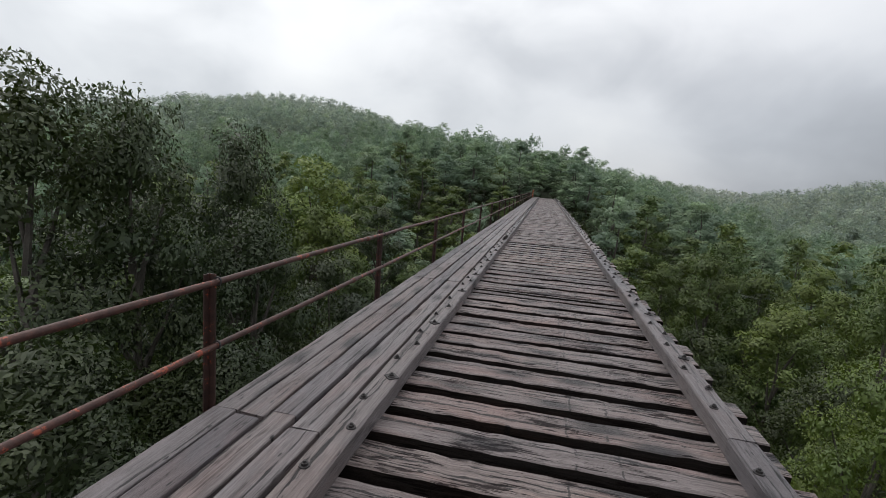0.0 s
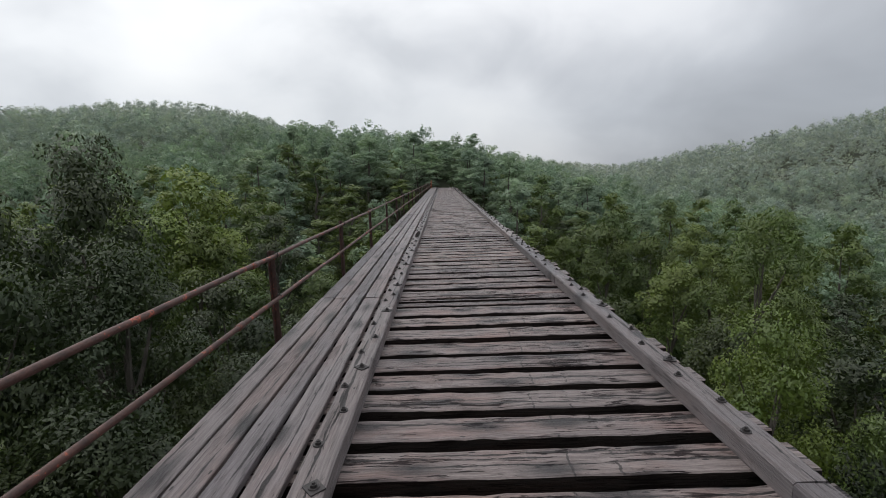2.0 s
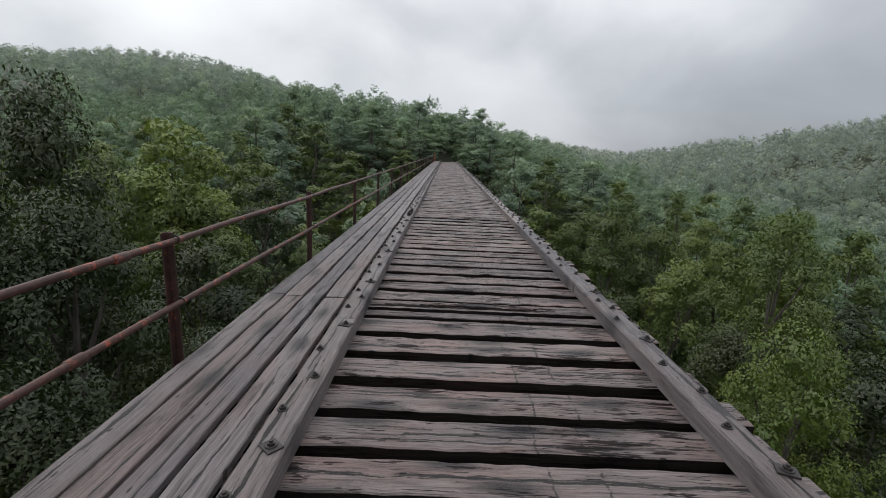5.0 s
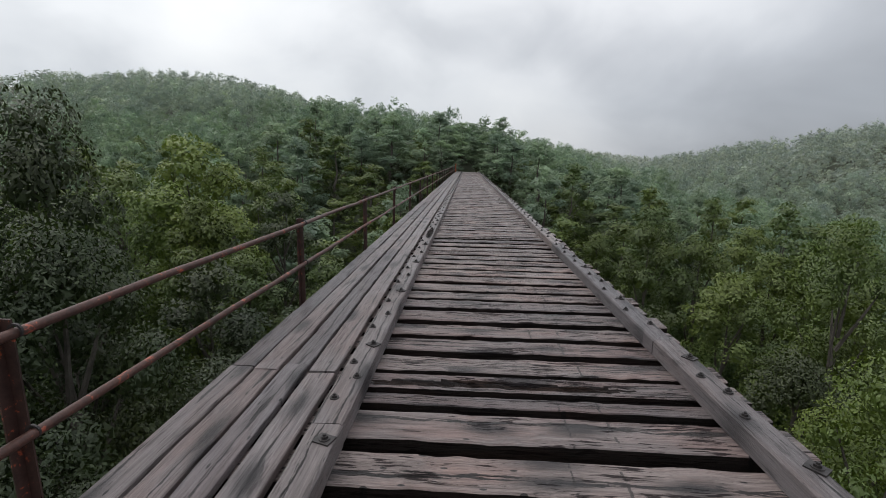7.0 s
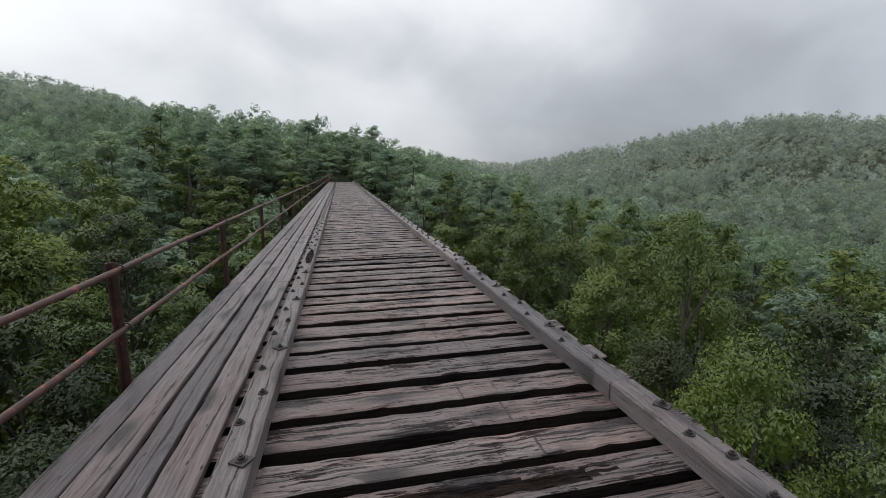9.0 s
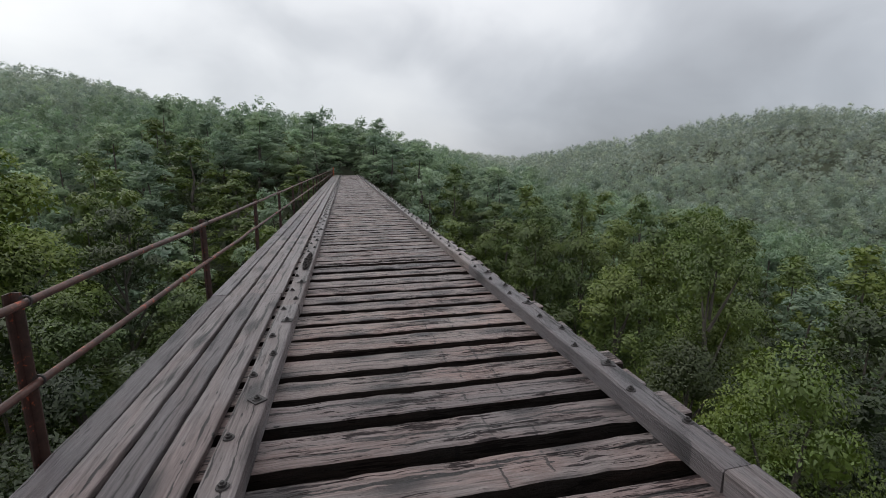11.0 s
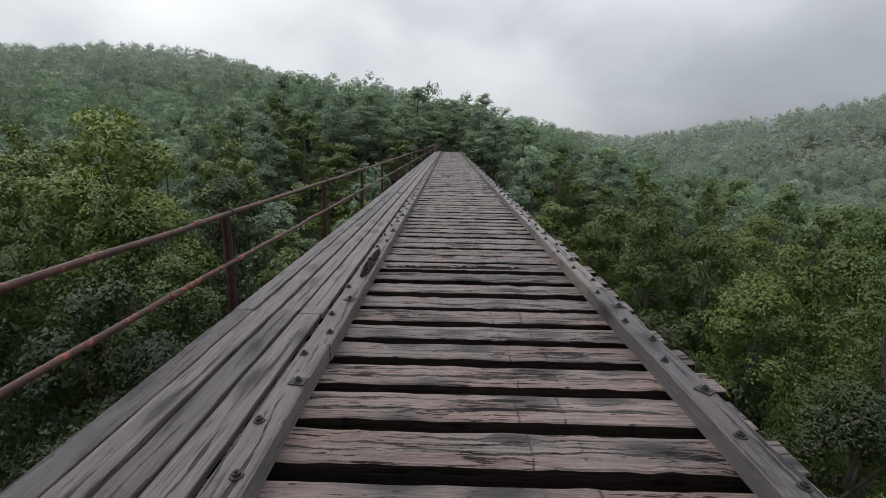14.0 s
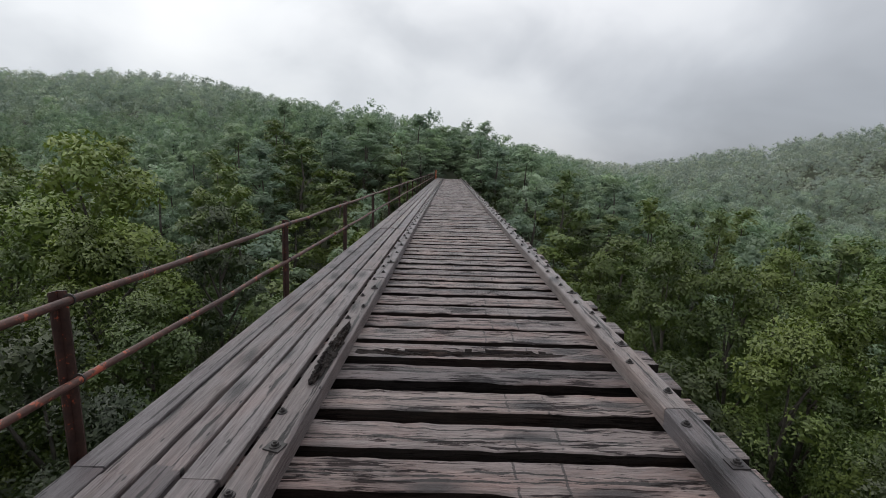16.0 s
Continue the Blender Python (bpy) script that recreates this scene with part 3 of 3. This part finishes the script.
def build_support():
    """Girders under the ties, steel bents and an abutment."""
    for gx in (-1.0, 1.0):
        g = tagged(new("plate_girder"), "dark weathered steel plate girder carrying the ties", "girder", "girders under the deck")
        for name, w, h, z in (("top_flange", 0.36, 0.03, -0.27), ("web", 0.02, 1.2, -0.885), ("bottom_flange", 0.36, 0.03, -1.50)):
            bm = bmesh.new()
            bmesh.ops.create_cube(bm, size=1, matrix=pose(gx, (DECK_START + DECK_END) / 2, z) @ Matrix.Diagonal((w, DECK_END - DECK_START, h, 1)))
            part(name, bm, STEEL, g)
    for by in (-2.0, 11.0, 24.0, 37.0, 50.0, 61.0):
        base = float(land(0.0, by))
        if base > -5:
            continue
        bent = tagged(new("trestle_bent"), "tall braced steel bent standing on the valley side under the deck", "bent", "bents under the deck")
        for s in (-1, 1):
            part("leg", tube_bm([(s * (1.0 + (-1.5 - base) * 0.09), by, base - 0.6), (s * 1.0, by, -1.52)], [0.2, 0.17], 4), STEEL, bent)
        levels = max(2, int((-1.5 - base) / 5))
        for k in range(levels):
            z0, z1 = base + (-1.5 - base) * k / levels, base + (-1.5 - base) * (k + 1) / levels
            w0, w1 = 1.0 + (-1.5 - z0) * 0.09, 1.0 + (-1.5 - z1) * 0.09
            part("brace", tube_bm([(-w0, by, z0), (w1, by, z1)], [0.06, 0.06], 4), STEEL, bent)
            part("brace", tube_bm([(w0, by, z0), (-w1, by, z1)], [0.06, 0.06], 4), STEEL, bent)
            part("strut", tube_bm([(-w1, by, z1 - 0.1), (w1, by, z1 - 0.1)], [0.07, 0.07], 4), STEEL, bent)
    bm = bmesh.new()
    bmesh.ops.create_cube(bm, size=1, matrix=pose(-0.3, DECK_END + 1.0, -2.3) @ Matrix.Diagonal((5.0, 2.0, 4.1, 1)))
    bmesh.ops.bevel(bm, geom=bm.edges[:], offset=0.05, segments=1, affect="EDGES")
    tagged(part("abutment", bm, CONCRETE, None), "old concrete abutment at the end of the deck", "abutment", kind="structure")


build_support()


def end_barrier():
    """The short red-painted railing where the handrail ends."""
    b = tagged(new("red_barrier"), "short orange-red painted steel barrier at the far end of the walkway", "barrier")
    x, y0 = -2.3, DECK_END - 4.0
    for k in range(4):
        part("post", tube_bm([(x, y0 + k * 1.2, 0.02), (x, y0 + k * 1.2, 1.25)], [0.05, 0.05], 6), RED_PAINT, b)
    for z in (0.45, 0.8, 1.18):
        bm = bmesh.new()
        bmesh.ops.create_cube(bm, size=1, matrix=pose(x + 0.05, y0 + 1.8, z) @ Matrix.Diagonal((0.05, 3.9, 0.16, 1)))
        bmesh.ops.bevel(bm, geom=bm.edges[:], offset=0.01, segments=1, affect="EDGES")
        part("board", bm, RED_PAINT, b)


end_barrier()


# ---- trees ----
def unit(v):
    return v / np.linalg.norm(v, axis=1, keepdims=True)


def crown_profile(f):
    """Width of a crown over its height, 0 at the foot and 1 at the tip."""
    f = np.asarray(f, float)
    return np.clip(f / 0.22, 0.02, 1) ** 0.5 * np.clip(1 - np.clip((f - 0.22) / 0.78, 0, 1) ** 2.5, 0, 1) ** 0.62


def crown_lobes(rng, height, radius, base, count, conical=False):
    """The boughs of a crown as rounded masses: x, y, z and radius of each."""
    rows = []
    for k in range(count):
        f = 0.08 + 0.84 * ((k + rng.uniform(0.2, 0.8)) / count) ** 0.85
        w = float((1 - f) ** 0.9 if conical else crown_profile(f))
        a = k * 2.399 + rng.uniform(-0.5, 0.5)
        lr = radius * rng.uniform(0.30, 0.52) * ((1.1 - 0.9 * f) if conical else (1.1 - 0.35 * f))
        r = max(0.0, radius * w * rng.uniform(0.86, 1.12) - lr * 0.75)
        rows.append((r * math.cos(a), r * math.sin(a), base + (height - base) * f - lr * 0.5, lr))
    if conical:
        rows.append((0.0, 0.0, height - radius * 0.12, radius * 0.12))
        return np.array(rows)
    rows.append((rng.uniform(-0.08, 0.08) * radius, rng.uniform(-0.08, 0.08) * radius, height - radius * 0.36, radius * 0.38))
    return np.array(rows)


def crown_leaves(rng, lobes, sprays, leaves, size, spray=0.34, own=0.5, pointed=False, dome=0.25):
    """Leaf triangles in flat domed sprays over the boughs, and their shading normals."""
    area = lobes[:, 3] ** 1.5
    pick = rng.choice(len(lobes), int(sprays * 1.7), p=area / area.sum())
    L = lobes[pick]
    heart = np.array([0.0, 0.0, float(lobes[:, 2].mean())])
    out = unit(L[:, :3] - heart + 1e-3)
    d = unit(unit(rng.normal(size=(len(pick), 3))) + out * 0.40 + np.array([0, 0, 0.52]))
    depth = np.where(rng.random(len(pick)) < 0.25, rng.uniform(0.55, 0.8, len(pick)), rng.uniform(0.86, 1.12, len(pick)))
    c = L[:, :3] + d * (L[:, 3] * depth)[:, None] * np.array([1, 1, 0.82])
    buried = np.zeros(len(pick), bool)
    for x, y, z, r in lobes:
        q = (c - np.array([x, y, z])) / np.array([r, r, r * 0.82])
        buried |= (q * q).sum(1) < 0.28
    keep = np.flatnonzero(~buried)[:sprays]
    c, d, sr = c[keep], d[keep], L[keep, 3] * spray * rng.uniform(0.7, 1.35, len(keep))
    up = unit(d * 0.55 + np.array([0, 0, 0.62]) + rng.normal(size=(len(keep), 3)) * 0.18)
    which = rng.choice(len(keep), leaves, p=sr ** 2 / (sr ** 2).sum())
    U, R = up[which], sr[which]
    t1 = unit(np.cross(U, rng.normal(size=(leaves, 3))))
    rho = np.sqrt(rng.random(leaves))
    # single leaves straggle past the edge of their spray
    rho = np.where(rng.random(leaves) < 0.12, rho * 1.35, rho)
    p = c[which] + t1 * (R * rho)[:, None] + U * (R * (0.38 * (1 - rho ** 2) + rng.normal(size=leaves) * 0.12))[:, None]
    p[:, 2] -= R * 0.25 * rho ** 2
    nrm = unit(U * 0.75 + t1 * (0.45 * rho)[:, None] + rng.normal(size=(leaves, 3)) * 0.42)
    round_ = unit((p - heart) * np.array([1, 1, 0.9]) + np.array([0, 0, 0.4]))
    shade = unit((U * (1 - dome) + round_ * dome) * (1 - own) + nrm * own + d[which] * 0.65)
    return blades(rng, p, nrm, shade, size, pointed)


def blades(rng, p, nrm, shade, size, pointed=False):
    """One leaf at each place: a lozenge where pointed, else a triangle."""
    m = len(p)
    t = unit(np.cross(nrm, rng.normal(size=(m, 3))))
    b = np.cross(nrm, t)
    s = size * (0.6 + 0.8 * rng.random(m))[:, None]
    if pointed:
        pts = np.stack([p - t * s, p + b * s * 0.48 - nrm * s * 0.1, p + t * s * 1.1 - nrm * s * 0.15, p - b * s * 0.48 - nrm * s * 0.1], 1)
        faces = (np.arange(m) * 4)[:, None, None] + np.array([[0, 2, 1], [0, 3, 2]])
    else:
        pts = np.stack([p - t * s * 0.8 + b * s * 0.55, p - t * s * 0.8 - b * s * 0.55, p + t * s * 1.2], 1)
        faces = (np.arange(m) * 3)[:, None, None] + np.array([[0, 1, 2]])
    return pts.reshape(-1, 3), faces.reshape(-1, 3), np.repeat(shade, pts.shape[1], axis=0)


def crown_inside(rng, lobes, leaves, size):
    """The leaves deeper in the boughs, which close the crown."""
    area = lobes[:, 3] ** 2
    L = lobes[rng.choice(len(lobes), leaves, p=area / area.sum())]
    d = unit(rng.normal(size=(leaves, 3)) + np.array([0, 0, 0.15]))
    p = L[:, :3] + d * (L[:, 3] * rng.uniform(0.25, 0.72, leaves))[:, None] * np.array([1, 1, 0.82])
    nrm = unit(d + rng.normal(size=(leaves, 3)) * 0.5)
    return blades(rng, p, nrm, unit(d * 0.6 + nrm * 0.6), size)


def join(*sets):
    """One set of (verts, faces, normals) out of several."""
    off, vs, fs, ns = 0, [], [], []
    for v, f, n in sets:
        vs.append(v)
        fs.append(f + off)
        ns.append(n)
        off += len(v)
    return np.concatenate(vs), np.concatenate(fs), np.concatenate(ns)


def make_tree(seed, height, radius, crown_base, boughs, sprays, leaves, leaf, mat, limbs=7, conical=False, inside=1000, own=0.5, pointed=False, dome=0.25):
    """One tree at the origin: trunk, limbs, crown."""
    rng = np.random.default_rng(seed)
    rnd = random.Random(seed)
    tree = new("tree")
    lobes = crown_lobes(rng, height, radius, crown_base, boughs, conical)
    pts = [(0, 0, -0.8), (0.05, 0, 0.6)]
    for k in range(1, 6):
        pts.append((rnd.uniform(-0.25, 0.25), rnd.uniform(-0.25, 0.25), height * 0.90 * k / 5))
    r0 = height * 0.014
    part("trunk", tube_bm(pts, [r0 * 1.5, r0 * 1.15] + [r0 * (1 - 0.18 * k) for k in range(1, 6)], 8), BARK, tree)
    for k in range(limbs):
        l = lobes[int(k * len(lobes) / limbs)]
        z0 = max(crown_base * 0.8, l[2] - radius * 0.75)
        part("limb", tube_bm([(0, 0, z0), (l[0] * 0.5, l[1] * 0.5, z0 + (l[2] - z0) * 0.55), (l[0] * 0.95, l[1] * 0.95, l[2] + l[3] * 0.3)], [r0 * 0.42, r0 * 0.28, r0 * 0.08], 5), BARK, tree)
    sets = [crown_leaves(rng, lobes, sprays, leaves, leaf, 0.36, own, pointed, dome), crown_inside(rng, lobes, inside, leaf * 1.7)]
    put("crown", leaf_mesh("crown", *join(*sets), mat), tree)
    return tree


PLACED = []


def plant(kind, x, y, top, label, scale=1.0, turn=None, group="trees in the valley"):
    """A tree whose highest leaves reach top; kind is (tree, its height)."""
    src, h = kind
    base = float(land(x, y))
    s = (top - base) / h
    w = scale
    t = copy_thing(src, Matrix.Identity(4))
    rz = random.uniform(0, 360) if turn is None else turn
    t.matrix_basis = pose(x, y, base, 0, 0, rz) @ Matrix.Diagonal((w, w, s, 1))
    tagged(t, label, "tree", group)
    PLACED.append((x, y))
    return t


random.seed(4)
CLOSE = [(make_tree(100 + k, 15.0, 3.0, 3.0, 24, 560, 26000, 0.056, mat, 14, inside=8000, own=0.45, pointed=True), 15.0) for k, mat in enumerate((LEAF_DARK, LEAF_MID, LEAF_BRIGHT))]
NEAR = [(make_tree(150 + k, 15.0, 3.0, 2.5, 21, 400, 23000, 0.076, mat, 10, inside=4500, own=0.42), 15.0) for k, mat in enumerate((LEAF_DARK, LEAF_MID, LEAF_BRIGHT, LEAF_MID))]
# the last two and the conifer wear the haze-tinted hill colour
MID = [(make_tree(200 + k, 15.0, 3.1, 1.5, 15, 200, 5000, 0.138, mat, 2, inside=1100, own=0.25, dome=0.55), 15.0) for k, mat in enumerate((LEAF_DARK, LEAF_MID, LEAF_HILL_HAZED, LEAF_HILL_HAZED))]
CONIFER = (make_tree(300, 16.0, 2.2, 2.5, 22, 150, 2600, 0.15, LEAF_HILL_HAZED, 4, True, 500), 16.0)
CLOSE_DARK, CLOSE_GREEN, CLOSE_BRIGHT = CLOSE
DARK, GREEN, BRIGHT, GREEN_B = NEAR

D_LABEL = "tall dark green broadleaf tree with dense wet leaves"
G_LABEL = "broadleaf tree with a full green crown in the valley"
B_LABEL = "fresh yellow-green broadleaf tree standing close beside the trestle"
for kind, x, y, top, label, s in (
    # the dark trees left of the walkway
    (CLOSE_DARK, -13.4, 8.4, 4.3, D_LABEL, 1.2), (CLOSE_DARK, -12.4, 10.6, 4.0, D_LABEL, 1.0), (CLOSE_DARK, -12.3, 15.4, 3.6, D_LABEL, 0.95),
    (CLOSE_DARK, -10.0, 13.2, 0.6, D_LABEL, 0.95), (CLOSE_DARK, -8.6, 10.0, -2.6, D_LABEL, 1.0), (CLOSE_DARK, -9.2, 5.5, -1.5, D_LABEL, 1.1),
    (DARK, -14.8, 13.0, 2.4, D_LABEL, 1.0), (CLOSE_DARK, -7.8, 15.8, -4.2, D_LABEL, 0.95), (DARK, -8.0, 1.0, -4.0, D_LABEL, 1.1),
    (BRIGHT, -17.4, 30.5, 3.0, G_LABEL, 1.4), (DARK, -10.6, 20.0, -2.2, D_LABEL, 1.0), (GREEN_B, -15.2, 27.6, -0.6, G_LABEL, 1.0),
    (DARK, -16.8, 20.5, 0.2, D_LABEL, 1.1), (GREEN_B, -12.0, 26.0, -3.4, G_LABEL, 1.0), (GREEN, -22.8, 31.5, 0.8, G_LABEL, 1.1),
    (DARK, -13.4, 34.5, -0.6, D_LABEL, 1.0), (GREEN, -9.0, 31.0, -4.6, G_LABEL, 0.95), (GREEN_B, -20.5, 25.5, -0.8, G_LABEL, 1.0),
    (GREEN, -26.0, 26.0, 1.0, G_LABEL, 1.1), (DARK, -8.2, 24.5, -5.4, D_LABEL, 1.0),
    # the trees right of the deck; low ones wear dark leaves for deep shade
    (CLOSE_BRIGHT, 9.2, 13.2, -2.3, B_LABEL, 0.78), (CLOSE_GREEN, 12.2, 11.4, -1.4, G_LABEL, 0.8), (CLOSE_BRIGHT, 10.4, 15.6, -4.2, B_LABEL, 0.75),
    (CLOSE_GREEN, 14.8, 21.8, -0.4, G_LABEL, 0.9), (CLOSE_DARK, 11.6, 19.2, -4.4, D_LABEL, 0.9), (GREEN_B, 17.4, 29.8, -3.2, G_LABEL, 1.0),
    (GREEN, 11.2, 32.4, -1.8, G_LABEL, 0.9), (GREEN, 13.4, 30.4, -2.3, G_LABEL, 0.9), (BRIGHT, 20.4, 28.6, -0.7, G_LABEL, 1.0),
    (GREEN_B, 13.7, 37.5, -1.5, G_LABEL, 0.95), (DARK, 8.8, 25.5, -5.2, D_LABEL, 1.0), (DARK, 8.0, 19.4, -6.4, D_LABEL, 1.0),
    (GREEN, 17.2, 23.8, -3.0, G_LABEL, 1.0), (DARK, 8.2, 6.5, -4.6, D_LABEL, 0.9), (GREEN_B, 12.4, 25.2, -3.4, G_LABEL, 0.95),
    (DARK, 13.6, 15.2, -4.4, D_LABEL, 1.0), (GREEN, 9.6, 38.0, -3.4, G_LABEL, 0.9), (DARK, 17.8, 17.8, -3.4, D_LABEL, 1.0),
    (GREEN_B, 18.6, 34.6, -2.4, G_LABEL, 1.0), (DARK, 10.0, 9.2, -7.0, D_LABEL, 1.0), (DARK, 15.2, 10.6, -2.4, D_LABEL, 1.0),
):
    plant(kind, x, y, top, label, s)
for x, y, top in ((-5.5, 85, 10.2), (-13, 79, 9.4), (-28, 86, 12.5), (7.5, 112, 12.0), (9.6, 68, 4.9), (22, 71, 1.3), (4.6, 82, 6.5), (-4.8, 78.5, 5.0), (6.5, 77, 5.0), (-1.5, 97, 9.5), (2.4, 101, 9.0), (-4.5, 91, 8.5), (4.8, 90, 7.5), (0.6, 106, 10.0), (-3.2, 104, 9.4), (3.4, 94, 7.6), (-3.0, 88.5, 6.6)):
    plant(MID[2], x, y, top, G_LABEL, 1.15)
plant(CONIFER, 33.7, 77.0, -2.8, "dark pointed conifer among the broadleaf trees", 1.5)


def taken(x, y, gap):
    return any((x - a) ** 2 + (y - b) ** 2 < gap * gap for a, b in PLACED)


def fill_mid():
    """The wood from the bridge out to about a hundred metres."""
    rnd = random.Random(31)
    tries = 0
    made = 0
    while made < 245 and tries < 14000:
        tries += 1
        a = rnd.uniform(-1.25, 1.25)
        r = 104 * math.sqrt(rnd.uniform(0.03, 1.0))
        x, y = r * math.sin(a), r * math.cos(a)
        lane = 9.0 if y < 40 else 6.6 if y < 76 else 4.4
        if abs(x) < lane or (y < 105 and abs(x) < 3.6) or taken(x, y, 4.3):
            continue
        # farther trees more often take the leaf colour with haze in it
        kind = MID[rnd.choice((0, 1, 1)) if r < 48 else rnd.choice((1, 1, 2)) if r < 70 else rnd.choice((1, 2, 3, 3))]
        plant(kind, x, y, float(canopy(x, y)) + rnd.uniform(-3.0, 1.8) - 4.5 * float(1 - smoothstep(30, 70, r)), G_LABEL, rnd.uniform(0.85, 1.3))
        made += 1


fill_mid()
for src, h in CLOSE + NEAR + MID + [CONIFER]:
    for o in [*src.children_recursive, src]:
        bpy.data.objects.remove(o)


def far_forest(name, spots, leaves, leaf, radius, mat, seed, label, lumps=12, jitter=1.3, base=None):
    """Woods as one mesh: crowns of loose leaves whose tops stand at the spots' canopy."""
    rng = np.random.default_rng(seed)
    temps = []
    for k in range(7):
        tall = radius * rng.uniform(1.7, 2.5)
        lobes = crown_lobes(rng, 0.0, radius, -tall, lumps)
        temps.append(join(crown_leaves(rng, lobes, lumps * 6, leaves, leaf, 0.45, 0.12, False, 0.8), crown_inside(rng, lobes, leaves // 2, leaf * 1.4)))
    x, y = spots
    top = (canopy(x, y) if base is None else land(x, y) + base) + np.clip(rng.normal(size=len(x)), -1.6, 1.4) * jitter
    sets = []
    for i in range(len(x)):
        q, qf, qn = temps[i % 7]
        t = rng.uniform(0, 6.28)
        s = rng.uniform(0.7, 1.3)
        rot = np.array([[math.cos(t), -math.sin(t), 0], [math.sin(t), math.cos(t), 0], [0, 0, 1]])
        sets.append((q @ rot.T * s + np.array([x[i], y[i], top[i]]), qf, qn @ rot.T))
    tagged(new(name, leaf_mesh(name, *join(*sets), mat)), label, "forest", kind="stuff")


def ring_spots(r0, r1, gap, seed, spread=1.35):
    rng = np.random.default_rng(seed)
    count = int(spread * (r1 * r1 - r0 * r0) / (gap * gap))
    a = rng.uniform(-spread, spread, count)
    r = np.sqrt(rng.uniform(r0 * r0, r1 * r1, count))
    x, y = r * np.sin(a), r * np.cos(a)
    keep = ~((np.abs(x) < 4) & (y < 100))
    return x[keep], y[keep]


def lane_spots(seed):
    rng = np.random.default_rng(seed)
    x, y = rng.uniform(-30, 26, 900), rng.uniform(26, 112, 900)
    keep = np.abs(x) > np.where(y > 82, 1.5, 3.3)
    return x[keep], y[keep]


# these four woods carry the haze in their leaf colour, stronger ring by ring
far_forest("hillside_forest", ring_spots(94, 165, 5.4, 51, 1.1), 460, 0.21, 3.3, LEAF_HILL_HAZED, 51, "dense green broadleaf forest covering the hillside", 12, 2.4)
far_forest("slope_forest", ring_spots(160, 270, 6.2, 55, 1.1), 320, 0.26, 3.7, LEAF_SLOPE_HAZED, 55, "green broadleaf forest on the slope, thin mist put into its colour", 11, 2.4)
far_forest("upper_forest", ring_spots(265, 560, 7.6, 52, 1.1), 130, 0.42, 5.0, LEAF_FAR_HAZED, 52, "grey-green forest on the upper hill, mist put into its colour", 9, 2.4)
far_forest("distant_forest", ring_spots(560, 1250, 22, 53, 0.9), 30, 1.8, 13.0, LEAF_VERY_FAR_HAZED, 53, "distant forested ridge under low cloud, its colour paled for haze", 5, 1.3)
far_forest("undergrowth", lane_spots(54), 110, 0.20, 2.0, LEAF_DARK, 54, "dark leafy undergrowth on the slope by the abutment", 6, 0.4, 2.2)
